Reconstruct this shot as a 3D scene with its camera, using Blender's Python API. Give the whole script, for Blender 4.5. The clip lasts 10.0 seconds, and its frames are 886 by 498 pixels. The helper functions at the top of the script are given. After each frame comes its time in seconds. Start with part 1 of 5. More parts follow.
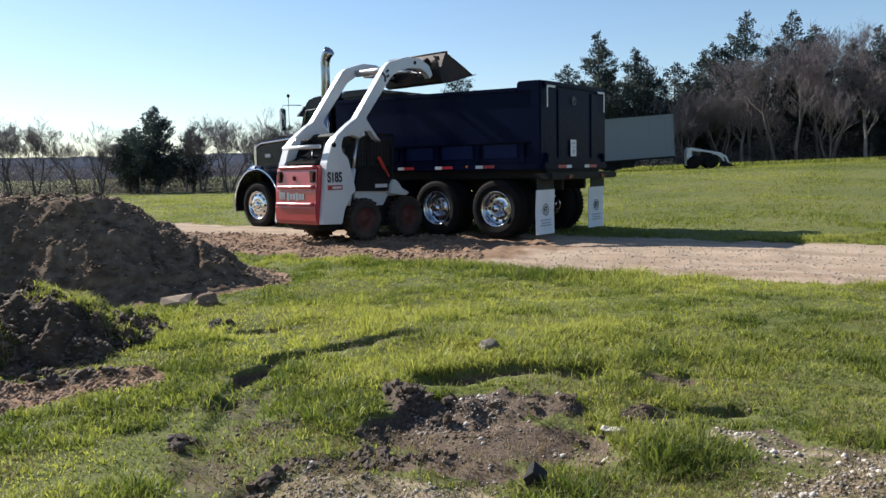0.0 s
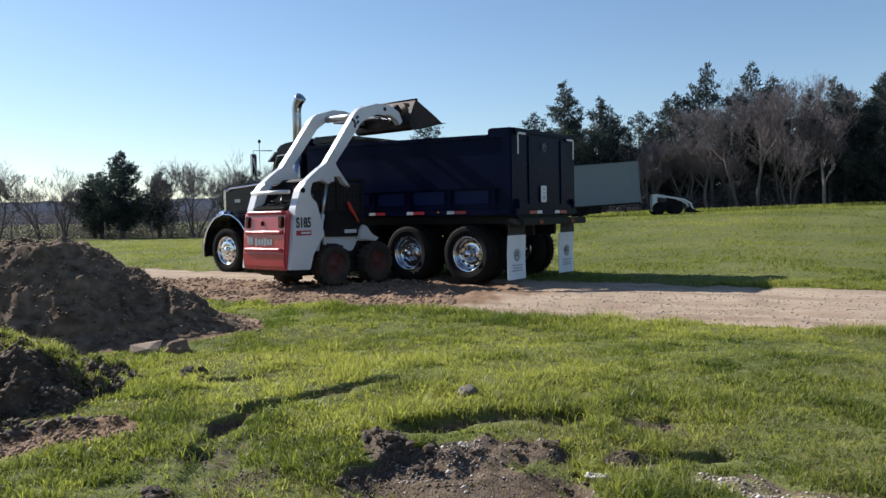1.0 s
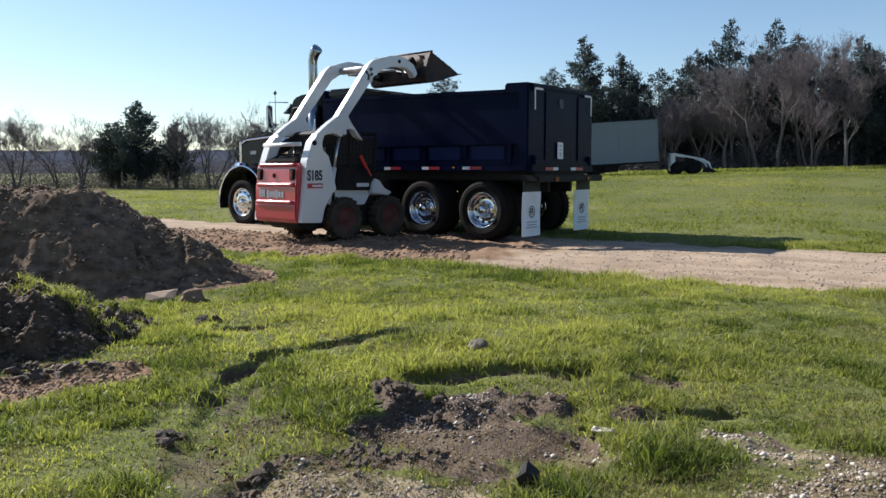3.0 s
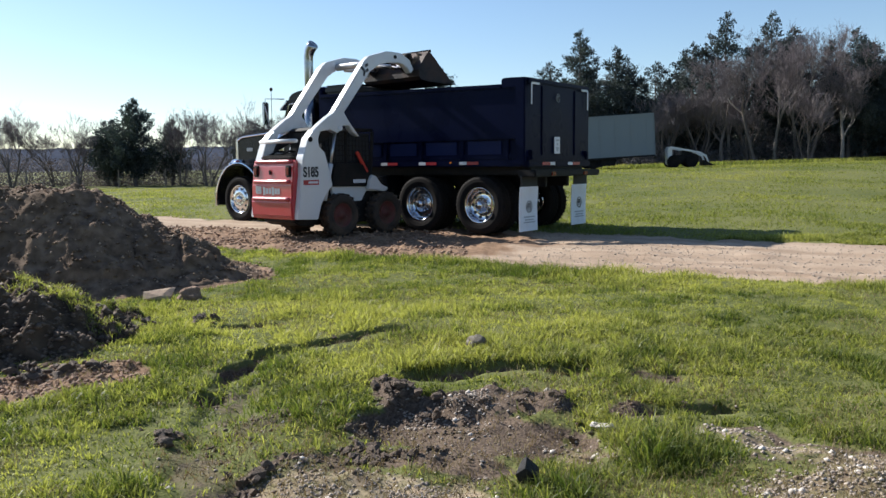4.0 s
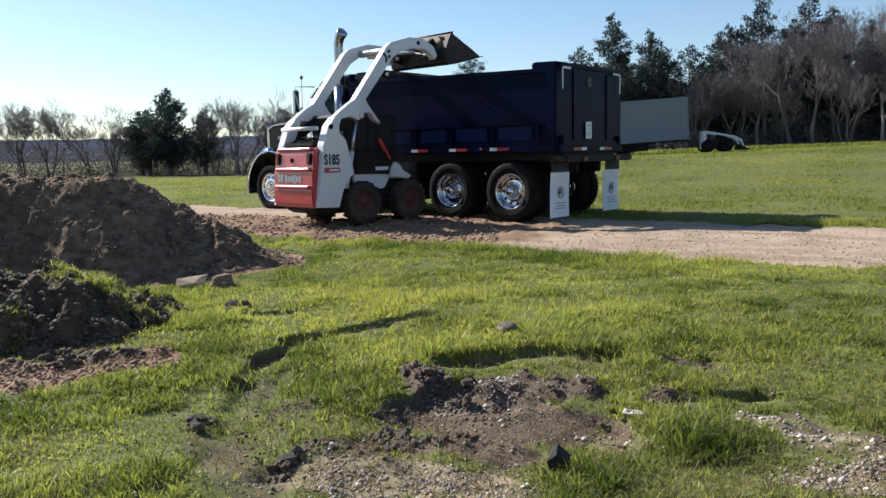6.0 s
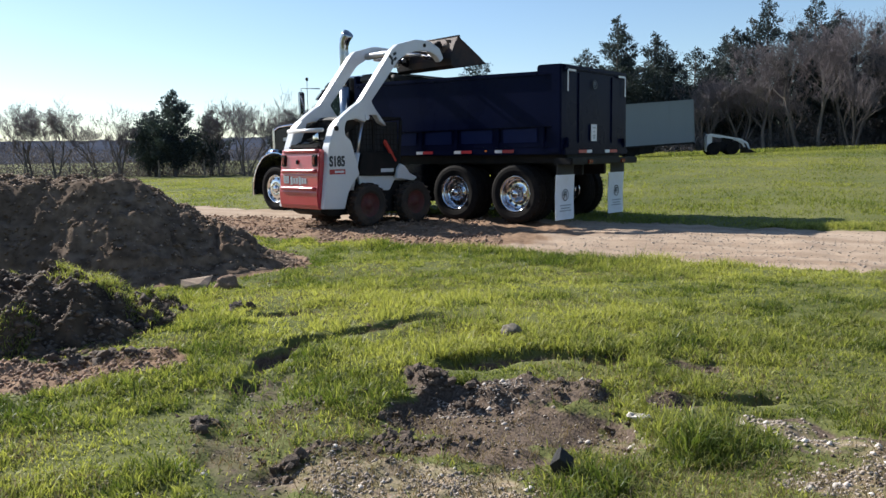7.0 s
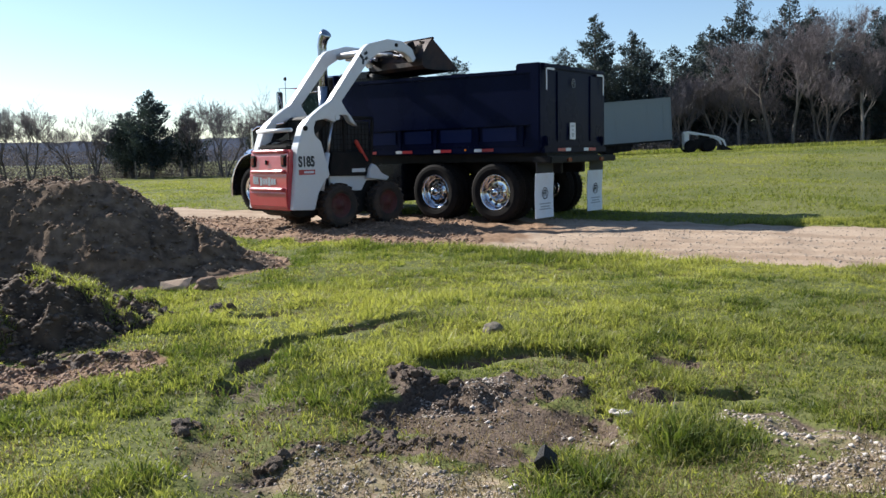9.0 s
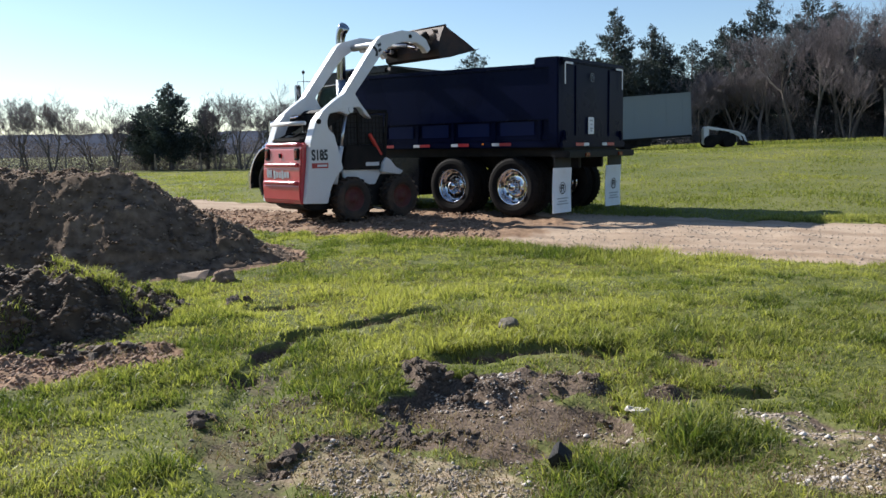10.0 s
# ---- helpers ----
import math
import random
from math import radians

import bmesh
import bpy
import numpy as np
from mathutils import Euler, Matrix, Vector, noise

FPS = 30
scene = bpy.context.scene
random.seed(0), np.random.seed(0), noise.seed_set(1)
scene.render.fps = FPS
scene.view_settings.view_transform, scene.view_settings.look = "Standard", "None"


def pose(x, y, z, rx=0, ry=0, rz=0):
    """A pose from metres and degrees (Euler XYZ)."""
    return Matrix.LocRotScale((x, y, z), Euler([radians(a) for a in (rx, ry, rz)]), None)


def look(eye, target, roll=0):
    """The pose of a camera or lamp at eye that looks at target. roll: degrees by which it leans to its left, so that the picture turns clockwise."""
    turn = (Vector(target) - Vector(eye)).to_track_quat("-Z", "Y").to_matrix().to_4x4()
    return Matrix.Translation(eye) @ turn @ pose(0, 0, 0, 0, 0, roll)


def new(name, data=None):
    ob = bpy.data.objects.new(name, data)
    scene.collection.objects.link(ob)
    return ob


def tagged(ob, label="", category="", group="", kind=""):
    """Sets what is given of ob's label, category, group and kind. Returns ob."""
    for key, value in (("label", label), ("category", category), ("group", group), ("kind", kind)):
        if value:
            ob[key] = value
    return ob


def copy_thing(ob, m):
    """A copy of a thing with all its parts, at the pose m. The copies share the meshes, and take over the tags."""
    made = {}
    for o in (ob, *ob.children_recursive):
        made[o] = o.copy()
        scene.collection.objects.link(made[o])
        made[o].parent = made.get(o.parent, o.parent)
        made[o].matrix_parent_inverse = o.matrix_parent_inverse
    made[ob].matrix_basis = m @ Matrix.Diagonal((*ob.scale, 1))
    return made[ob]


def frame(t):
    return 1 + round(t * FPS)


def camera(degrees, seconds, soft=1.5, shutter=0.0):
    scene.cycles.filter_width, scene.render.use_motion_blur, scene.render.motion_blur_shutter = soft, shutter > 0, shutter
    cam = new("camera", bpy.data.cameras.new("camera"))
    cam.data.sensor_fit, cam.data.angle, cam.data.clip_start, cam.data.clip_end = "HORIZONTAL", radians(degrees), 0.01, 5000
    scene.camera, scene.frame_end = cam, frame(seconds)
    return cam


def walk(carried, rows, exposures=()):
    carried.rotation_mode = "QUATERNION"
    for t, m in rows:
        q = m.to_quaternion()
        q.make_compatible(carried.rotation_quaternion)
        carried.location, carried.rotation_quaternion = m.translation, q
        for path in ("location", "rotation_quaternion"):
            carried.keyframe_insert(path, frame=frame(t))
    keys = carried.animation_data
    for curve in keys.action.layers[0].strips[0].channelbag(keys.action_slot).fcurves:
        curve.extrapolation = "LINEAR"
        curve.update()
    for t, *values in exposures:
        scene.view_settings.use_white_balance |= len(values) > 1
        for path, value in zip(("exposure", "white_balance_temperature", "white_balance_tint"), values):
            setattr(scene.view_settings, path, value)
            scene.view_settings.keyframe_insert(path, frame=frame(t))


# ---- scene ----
cam = camera(58.3, 10.0, soft=1.5)
PATH = [
    (0, (-0.19, 0.688, 1.214), (-0.17, 2.678, 1.017), -1.2),
    (0.5, (-0.189, 0.702, 1.199), (-0.142, 2.69, 0.983), -2.0),
    (1, (-0.258, 0.696, 1.215), (-0.155, 2.692, 1.13), -1.1),
    (1.5, (-0.22, 0.706, 1.214), (-0.13, 2.7, 1.091), -0.5),
    (2, (-0.243, 0.692, 1.215), (-0.123, 2.684, 1.09), -0.7),
    (2.5, (-0.236, 0.691, 1.206), (-0.172, 2.683, 1.039), 0.1),
    (3, (-0.244, 0.693, 1.203), (-0.18, 2.682, 1.008), -0.1),
    (4.5, (-0.239, 0.707, 1.214), (-0.18, 2.695, 1.006), -1.0),
    (5, (-0.234, 0.722, 1.198), (-0.22, 2.711, 0.989), -1.6),
    (5.5, (-0.235, 0.73, 1.197), (-0.234, 2.716, 0.957), -1.3),
    (7, (-0.231, 0.735, 1.199), (-0.252, 2.721, 0.966), -0.9),
    (7.5, (-0.236, 0.734, 1.197), (-0.23, 2.719, 0.95), -1.1),
    (8, (-0.234, 0.74, 1.202), (-0.243, 2.725, 0.956), -1.1),
    (8.5, (-0.249, 0.742, 1.197), (-0.219, 2.725, 0.939), -1.4),
    (9, (-0.239, 0.734, 1.199), (-0.21, 2.72, 0.963), -1.3),
    (9.5, (-0.242, 0.736, 1.2), (-0.23, 2.727, 1.01), -1.1),
    (10, (-0.233, 0.75, 1.2), (-0.247, 2.734, 0.95), -1.0),
]
walk(cam, [(t, look(eye, target, roll)) for t, eye, target, roll in PATH], exposures=[(0, 0.86, 6150, 10), (1.2, 0.70, 6050, 10), (2, 0.68, 6050, 10), (3, 0.82, 6120, 10), (4.5, 0.92, 6120, 10), (5, 0.82, 6120, 10), (5.5, 0.86, 6120, 10), (7.5, 0.90, 6100, 10), (9, 0.97, 6100, 10), (10, 0.91, 6100, 10)])

# ---- light: low sun ahead and to the left, clear sky ----
SUN_TO = Vector((-3.384, 2.277, 2.79)).normalized()
world = bpy.data.worlds.new("world")
scene.world = world
world.use_nodes = True
wn = world.node_tree.nodes
sky = wn.new("ShaderNodeTexSky")
sky.sky_type = "NISHITA"
sky.sun_disc = False
sky.sun_elevation = math.asin(SUN_TO.z)
sky.sun_rotation = math.atan2(SUN_TO.x, SUN_TO.y)
sky.air_density, sky.dust_density, sky.ozone_density = 1.0, 0.25, 2.2
wn["Background"].inputs[1].default_value = 0.075
world.node_tree.links.new(sky.outputs[0], wn["Background"].inputs[0])
sun = new("sun", bpy.data.lights.new("sun", "SUN"))
sun.data.energy, sun.data.angle, sun.data.color = 5.0, radians(0.5), (1.0, 0.93, 0.82)
sun.matrix_world = look(SUN_TO * 50, (0, 0, 0))


# ---- materials ----
def material(name, colour, rough=0.6, metal=0.0, spread=0.25, scale=3.0, fine=60.0, bump=0.15, dust=None, dust_amount=0.0, coat=0.0, spec=0.5, glow=None):
    """A painted, metal or earthy surface: broad and fine variation of the colour, fine relief, a film of dust."""
    m = bpy.data.materials.new(name)
    m.use_nodes = True
    n, l = m.node_tree.nodes, m.node_tree.links
    b = n["Principled BSDF"]
    geo = n.new("ShaderNodeTexCoord")
    big, small = n.new("ShaderNodeTexNoise"), n.new("ShaderNodeTexNoise")
    for tex, size, detail in ((big, scale, 5), (small, fine, 3)):
        tex.inputs["Scale"].default_value, tex.inputs["Detail"].default_value = size, detail
        l.new(geo.outputs["Object"], tex.inputs["Vector"])
    add = n.new("ShaderNodeMath")
    add.operation = "ADD"
    l.new(big.outputs["Fac"], add.inputs[0])
    l.new(small.outputs["Fac"], add.inputs[1])
    ramp = n.new("ShaderNodeMapRange")
    ramp.inputs["From Min"].default_value, ramp.inputs["From Max"].default_value = 0.6, 1.4
    ramp.inputs["To Min"].default_value, ramp.inputs["To Max"].default_value = 1 - spread, 1 + spread
    l.new(add.outputs[0], ramp.inputs["Value"])
    tint = n.new("ShaderNodeMix")
    tint.data_type, tint.blend_type = "RGBA", "MULTIPLY"
    tint.inputs[0].default_value = 1
    tint.inputs["A"].default_value = (*colour, 1)
    l.new(ramp.outputs[0], tint.inputs["B"])
    out = tint.outputs["Result"]
    if dust:
        mask = n.new("ShaderNodeMapRange")
        mask.inputs["From Min"].default_value, mask.inputs["From Max"].default_value = 0.42, 0.72
        mask.inputs["To Max"].default_value = dust_amount
        l.new(big.outputs["Fac"], mask.inputs["Value"])
        mix = n.new("ShaderNodeMix")
        mix.data_type = "RGBA"
        l.new(mask.outputs[0], mix.inputs[0])
        l.new(out, mix.inputs["A"])
        mix.inputs["B"].default_value = (*dust, 1)
        out = mix.outputs["Result"]
    l.new(out, b.inputs["Base Color"])
    b.inputs["Metallic"].default_value = metal
    wear = n.new("ShaderNodeMapRange")
    wear.inputs["To Min"].default_value, wear.inputs["To Max"].default_value = max(0.02, rough * 0.75), min(1, rough * 1.3)
    l.new(big.outputs["Fac"], wear.inputs["Value"])
    l.new(wear.outputs[0], b.inputs["Roughness"])
    b.inputs["Coat Weight"].default_value = coat
    b.inputs["Coat Roughness"].default_value = 0.08
    b.inputs["Specular IOR Level"].default_value = spec
    if bump:
        bp = n.new("ShaderNodeBump")
        bp.inputs["Strength"].default_value, bp.inputs["Distance"].default_value = bump, 0.01
        l.new(small.outputs["Fac"], bp.inputs["Height"])
        l.new(bp.outputs[0], b.inputs["Normal"])
    if glow:
        b.inputs["Emission Color"].default_value, b.inputs["Emission Strength"].default_value = (*glow, 1), 1
    return m


EARTH = (0.30, 0.20, 0.125)
M_WHITE = material("white_paint", (0.58, 0.60, 0.63), 0.36, spread=0.12, scale=4, bump=0.03, dust=(0.34, 0.28, 0.22), dust_amount=0.22, coat=0.4)
M_RED = material("red_paint", (0.40, 0.020, 0.032), 0.34, spread=0.18, scale=4, bump=0.03, dust=(0.22, 0.10, 0.08), dust_amount=0.16, coat=0.8)
M_BLACKPAINT = material("black_gloss_paint", (0.005, 0.006, 0.010), 0.25, spread=0.3, scale=2, bump=0.02, dust=(0.02, 0.02, 0.022), dust_amount=0.12, spec=0.22)
M_BODY = material("dark_blue_black_paint", (0.0032, 0.0056, 0.0235), 0.28, spread=0.4, scale=1.3, bump=0.05, dust=(0.0036, 0.0055, 0.020), dust_amount=0.3, spec=0.04)
# lighter than the body: sky reflection on the lower side put into colour
M_PANEL = material("navy_panel_paint", (0.012, 0.018, 0.062), 0.3, spread=0.25, scale=2, bump=0.05, dust=(0.016, 0.018, 0.034), dust_amount=0.2, spec=0.05)
M_BLACKSTEEL = material("black_steel", (0.007, 0.007, 0.008), 0.6, spread=0.4, scale=4, bump=0.1, dust=(0.06, 0.042, 0.03), dust_amount=0.2, spec=0.2)
M_RUBBER = material("tyre_rubber", (0.011, 0.010, 0.010), 0.85, spread=0.4, scale=5, bump=0.2, dust=(0.03, 0.024, 0.02), dust_amount=0.3, spec=0.1)
M_MUDRUBBER = material("muddy_tyre_rubber", (0.030, 0.023, 0.018), 0.95, spread=0.4, scale=5, bump=0.4, dust=(0.11, 0.066, 0.042), dust_amount=0.6)
M_RIMRED = material("muddy_red_rim", (0.10, 0.022, 0.020), 0.75, spread=0.4, scale=8, bump=0.2, dust=(0.085, 0.052, 0.036), dust_amount=0.85)
M_CHROME = material("chrome", (0.66, 0.66, 0.69), 0.08, 1.0, spread=0.06, scale=3, bump=0.0)
M_ALLOY = material("polished_alloy", (0.74, 0.74, 0.76), 0.2, 1.0, spread=0.1, scale=6, bump=0.02)
M_STACK = material("dulled_chrome", (0.30, 0.32, 0.35), 0.22, 1.0, spread=0.15, scale=3, bump=0.01)
M_STEEL = material("cylinder_steel", (0.5, 0.5, 0.52), 0.3, 0.9, spread=0.15, scale=6, bump=0.02)
M_BUCKET = material("worn_bucket_steel", (0.026, 0.021, 0.022), 0.6, 0.1, spread=0.5, scale=3, bump=0.3, dust=(0.085, 0.043, 0.031), dust_amount=0.8, spec=0.25)
M_FLAP = material("white_mud_flap", (0.66, 0.69, 0.74), 0.6, spread=0.08, scale=5, bump=0.05, dust=EARTH, dust_amount=0.2)
M_FLAPDARK = material("black_flap_rubber", (0.016, 0.016, 0.018), 0.7, spread=0.3, scale=5, bump=0.1)
M_MARK = material("dark_print", (0.02, 0.025, 0.03), 0.6, spread=0.1, bump=0)
M_MARKGREY = material("grey_print", (0.30, 0.33, 0.36), 0.6, spread=0.1, bump=0)
M_REFWHITE = material("reflective_white", (0.58, 0.60, 0.64), 0.35, spread=0.05, bump=0.02)
M_REFRED = material("reflective_red", (0.32, 0.02, 0.028), 0.3, spread=0.1, bump=0.02)
M_ORANGERED = material("orange_red_paint", (0.48, 0.045, 0.03), 0.45, spread=0.2, bump=0.05)
M_AMBER = material("amber_lens", (0.75, 0.25, 0.03), 0.15, spread=0.05, bump=0)
M_LENSRED = material("red_lens", (0.12, 0.01, 0.01), 0.15, spread=0.05, bump=0)
M_TARP = material("black_tarp", (0.010, 0.010, 0.012), 0.75, spread=0.4, scale=6, bump=0.4)
M_BOX = material("pale_grey_box_panel", (0.165, 0.195, 0.225), 0.5, spread=0.10, scale=1.0, bump=0.02, dust=(0.15, 0.14, 0.13), dust_amount=0.2)
M_STONE = material("pale_limestone", (0.33, 0.275, 0.225), 0.85, spread=0.3, scale=14, fine=120, bump=0.5)
M_WHITESTONE = material("white_stone", (0.58, 0.52, 0.46), 0.85, spread=0.2, scale=14, fine=120, bump=0.4)
M_GREYSTONE = material("grey_stone", (0.17, 0.145, 0.11), 0.9, spread=0.35, scale=14, fine=120, bump=0.6)
M_DARKROCK = material("dark_clay_lump", (0.020, 0.018, 0.018), 0.8, spread=0.5, scale=12, fine=80, bump=0.6)
M_CLOD = material("dark_soil_clod", (0.112, 0.078, 0.054), 0.95, spread=0.5, scale=10, fine=90, bump=0.6)
# the slab's tan; on the crest crumbs its paleness paints sunlight
M_CRUMB = material("dry_tan_crumbs", (0.31, 0.22, 0.15), 0.95, spread=0.35, scale=6, fine=60, bump=0.4)
M_REDCLOD = material("red_brown_clod", (0.26, 0.165, 0.108), 0.95, spread=0.4, scale=10, fine=90, bump=0.8)
M_BARK = material("grey_bark", (0.11, 0.090, 0.080), 0.95, spread=0.4, scale=2, fine=20, bump=0.4)
M_PALEBARK = material("pale_bark", (0.19, 0.17, 0.155), 0.9, spread=0.35, scale=2, fine=20, bump=0.4)
# some blue of the distance haze is mixed into the twig brown
M_TWIG = material("brown_twigs", (0.150, 0.125, 0.130), 0.95, spread=0.3, scale=1, fine=10, bump=0)
M_POST = material("weathered_post", (0.16, 0.13, 0.11), 0.95, spread=0.3, scale=8, bump=0.3)


def leaf_material(name, dark, light, through_colour, share=0.4, rough=0.6, patch=0.6):
    """Blades and leaves: colour by a stored tint and by broad patches, some light through them."""
    m = bpy.data.materials.new(name)
    m.use_nodes = True
    n, l = m.node_tree.nodes, m.node_tree.links
    b = n["Principled BSDF"]
    att = n.new("ShaderNodeAttribute")
    att.attribute_name = "tint"
    pos, noi = n.new("ShaderNodeNewGeometry"), n.new("ShaderNodeTexNoise")
    noi.inputs["Scale"].default_value, noi.inputs["Detail"].default_value = patch, 4
    l.new(pos.outputs["Position"], noi.inputs["Vector"])
    mid = n.new("ShaderNodeMath")
    mid.operation = "MULTIPLY_ADD"
    mid.inputs[1].default_value, mid.inputs[2].default_value = 1.6, -0.8
    l.new(noi.outputs["Fac"], mid.inputs[0])
    add = n.new("ShaderNodeMath")
    add.operation, add.use_clamp = "ADD", True
    l.new(att.outputs["Fac"], add.inputs[0])
    l.new(mid.outputs[0], add.inputs[1])
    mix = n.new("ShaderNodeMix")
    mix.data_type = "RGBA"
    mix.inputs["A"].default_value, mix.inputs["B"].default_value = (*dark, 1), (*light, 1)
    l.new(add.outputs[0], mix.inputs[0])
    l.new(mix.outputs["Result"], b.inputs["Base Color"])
    b.inputs["Roughness"].default_value = rough
    b.inputs["Specular IOR Level"].default_value = 0.25
    tr, sh = n.new("ShaderNodeBsdfTranslucent"), n.new("ShaderNodeMixShader")
    hue = n.new("ShaderNodeMix")
    hue.data_type, hue.blend_type = "RGBA", "MULTIPLY"
    hue.inputs[0].default_value = 1
    hue.inputs["B"].default_value = (*through_colour, 1)
    l.new(mix.outputs["Result"], hue.inputs["A"])
    l.new(hue.outputs["Result"], tr.inputs["Color"])
    sh.inputs[0].default_value = share
    l.new(b.outputs[0], sh.inputs[1])
    l.new(tr.outputs[0], sh.inputs[2])
    l.new(sh.outputs[0], n["Material Output"].inputs["Surface"])
    return m


M_GRASS = leaf_material("grass_blades", (0.066, 0.092, 0.020), (0.325, 0.315, 0.100), (1.5, 1.6, 0.85), 0.5, 0.45, 1.3)
M_FIELDGRASS = leaf_material("field_grass_blades", (0.105, 0.132, 0.028), (0.265, 0.26, 0.078), (1.5, 1.55, 0.9), 0.5, 0.6, 0.25)
M_DRYGRASS = leaf_material("dry_grass_blades", (0.13, 0.10, 0.05), (0.30, 0.25, 0.14), (1.2, 1.1, 0.9), 0.3, 0.7, 1.5)
# cedar and brush: distance haze put into the colours, paler and bluer
M_CEDAR = leaf_material("cedar_foliage", (0.030, 0.040, 0.046), (0.070, 0.084, 0.086), (1.2, 1.4, 0.9), 0.15, 0.7, 0.5)
M_BRUSH = leaf_material("brown_brush", (0.080, 0.073, 0.078), (0.16, 0.148, 0.150), (1.1, 1.0, 0.9), 0.2, 0.8, 0.6)


def glass_material(name, colour, rough=0.03):
    m = bpy.data.materials.new(name)
    m.use_nodes = True
    b = m.node_tree.nodes["Principled BSDF"]
    b.inputs["Base Color"].default_value = (*colour, 1)
    b.inputs["Transmission Weight"].default_value = 1
    b.inputs["Roughness"].default_value, b.inputs["IOR"].default_value = rough, 1.1
    return m


M_GLASS = glass_material("teal_tinted_glass", (0.45, 0.75, 0.70))
M_LAMPGLASS = material("lamp_glass", (0.85, 0.85, 0.85), 0.06, 0.7, spread=0.02, bump=0)


def ground_material():
    """One sheet: turf, sandy gravel road, dark bare soil and churned red-brown soil, by the stored cover."""
    m = bpy.data.materials.new("ground_cover")
    m.use_nodes = True
    n, l = m.node_tree.nodes, m.node_tree.links
    b = n["Principled BSDF"]
    b.inputs["Roughness"].default_value, b.inputs["Specular IOR Level"].default_value = 0.95, 0.15
    pos = n.new("ShaderNodeNewGeometry")
    cover = n.new("ShaderNodeAttribute")
    cover.attribute_name = "cover"
    split = n.new("ShaderNodeSeparateColor")
    l.new(cover.outputs["Color"], split.inputs[0])

    def noise_tex(scale, detail=5):
        t = n.new("ShaderNodeTexNoise")
        t.inputs["Scale"].default_value, t.inputs["Detail"].default_value = scale, detail
        l.new(pos.outputs["Position"], t.inputs["Vector"])
        return t.outputs["Fac"]

    def two(fac, a, c, low=0.35, high=0.65):
        r = n.new("ShaderNodeValToRGB")
        r.color_ramp.elements[0].position, r.color_ramp.elements[1].position = low, high
        r.color_ramp.elements[0].color, r.color_ramp.elements[1].color = (*a, 1), (*c, 1)
        l.new(fac, r.inputs[0])
        return r.outputs[0]

    def mix(fac, a, c, how="MIX"):
        x = n.new("ShaderNodeMix")
        x.data_type, x.blend_type = "RGBA", how
        if isinstance(fac, float):
            x.inputs[0].default_value = fac
        else:
            l.new(fac, x.inputs[0])
        l.new(a, x.inputs["A"])
        l.new(c, x.inputs["B"])
        return x.outputs["Result"]

    broad, middle, fine, grit = noise_tex(0.25), noise_tex(1.7), noise_tex(14), noise_tex(70, 3)
    turf = mix(0.55, two(fine, (0.045, 0.052, 0.018), (0.125, 0.135, 0.042)), two(broad, (0.095, 0.112, 0.030), (0.18, 0.18, 0.062)))
    # streaks along the road's line
    lanes = n.new("ShaderNodeCombineXYZ")
    for k, axis in enumerate(((0.835 * 0.22, -0.55 * 0.22, 0), (0.55 * 2.4, 0.835 * 2.4, 0))):
        dot = n.new("ShaderNodeVectorMath")
        dot.operation = "DOT_PRODUCT"
        dot.inputs[1].default_value = axis
        l.new(pos.outputs["Position"], dot.inputs[0])
        l.new(dot.outputs["Value"], lanes.inputs[k])
    streak = n.new("ShaderNodeTexNoise")
    streak.inputs["Scale"].default_value, streak.inputs["Detail"].default_value = 1.0, 6
    l.new(lanes.outputs[0], streak.inputs["Vector"])
    worn = mix(0.5, two(middle, (0.235, 0.155, 0.100), (0.39, 0.29, 0.205)), two(streak.outputs["Fac"], (0.16, 0.102, 0.064), (0.47, 0.375, 0.285), 0.36, 0.62))
    road = mix(0.35, worn, two(grit, (0.25, 0.18, 0.125), (0.50, 0.40, 0.30)))
    soil = mix(0.5, two(middle, (0.045, 0.032, 0.024), (0.130, 0.094, 0.068)), two(grit, (0.055, 0.040, 0.030), (0.21, 0.158, 0.120)))
    churn = mix(0.5, two(middle, (0.16, 0.095, 0.055), (0.30, 0.195, 0.125)), two(fine, (0.10, 0.062, 0.038), (0.31, 0.205, 0.135)))

    def edge(value):
        s = n.new("ShaderNodeMath")
        s.operation = "MULTIPLY_ADD"
        s.inputs[1].default_value, s.inputs[2].default_value = 0.5, -0.25
        l.new(fine, s.inputs[0])
        a = n.new("ShaderNodeMath")
        a.operation = "ADD"
        l.new(value, a.inputs[0])
        l.new(s.outputs[0], a.inputs[1])
        r = n.new("ShaderNodeMapRange")
        r.inputs["From Min"].default_value, r.inputs["From Max"].default_value = 0.35, 0.6
        l.new(a.outputs[0], r.inputs["Value"])
        return r.outputs[0]

    c = mix(edge(split.outputs["Red"]), turf, road)
    c = mix(edge(split.outputs["Green"]), c, soil)
    c = mix(edge(split.outputs["Blue"]), c, churn)
    l.new(c, b.inputs["Base Color"])
    bp = n.new("ShaderNodeBump")
    bp.inputs["Strength"].default_value, bp.inputs["Distance"].default_value = 0.7, 0.02
    l.new(mix(0.5, fine, grit), bp.inputs["Height"])
    l.new(bp.outputs[0], b.inputs["Normal"])
    return m


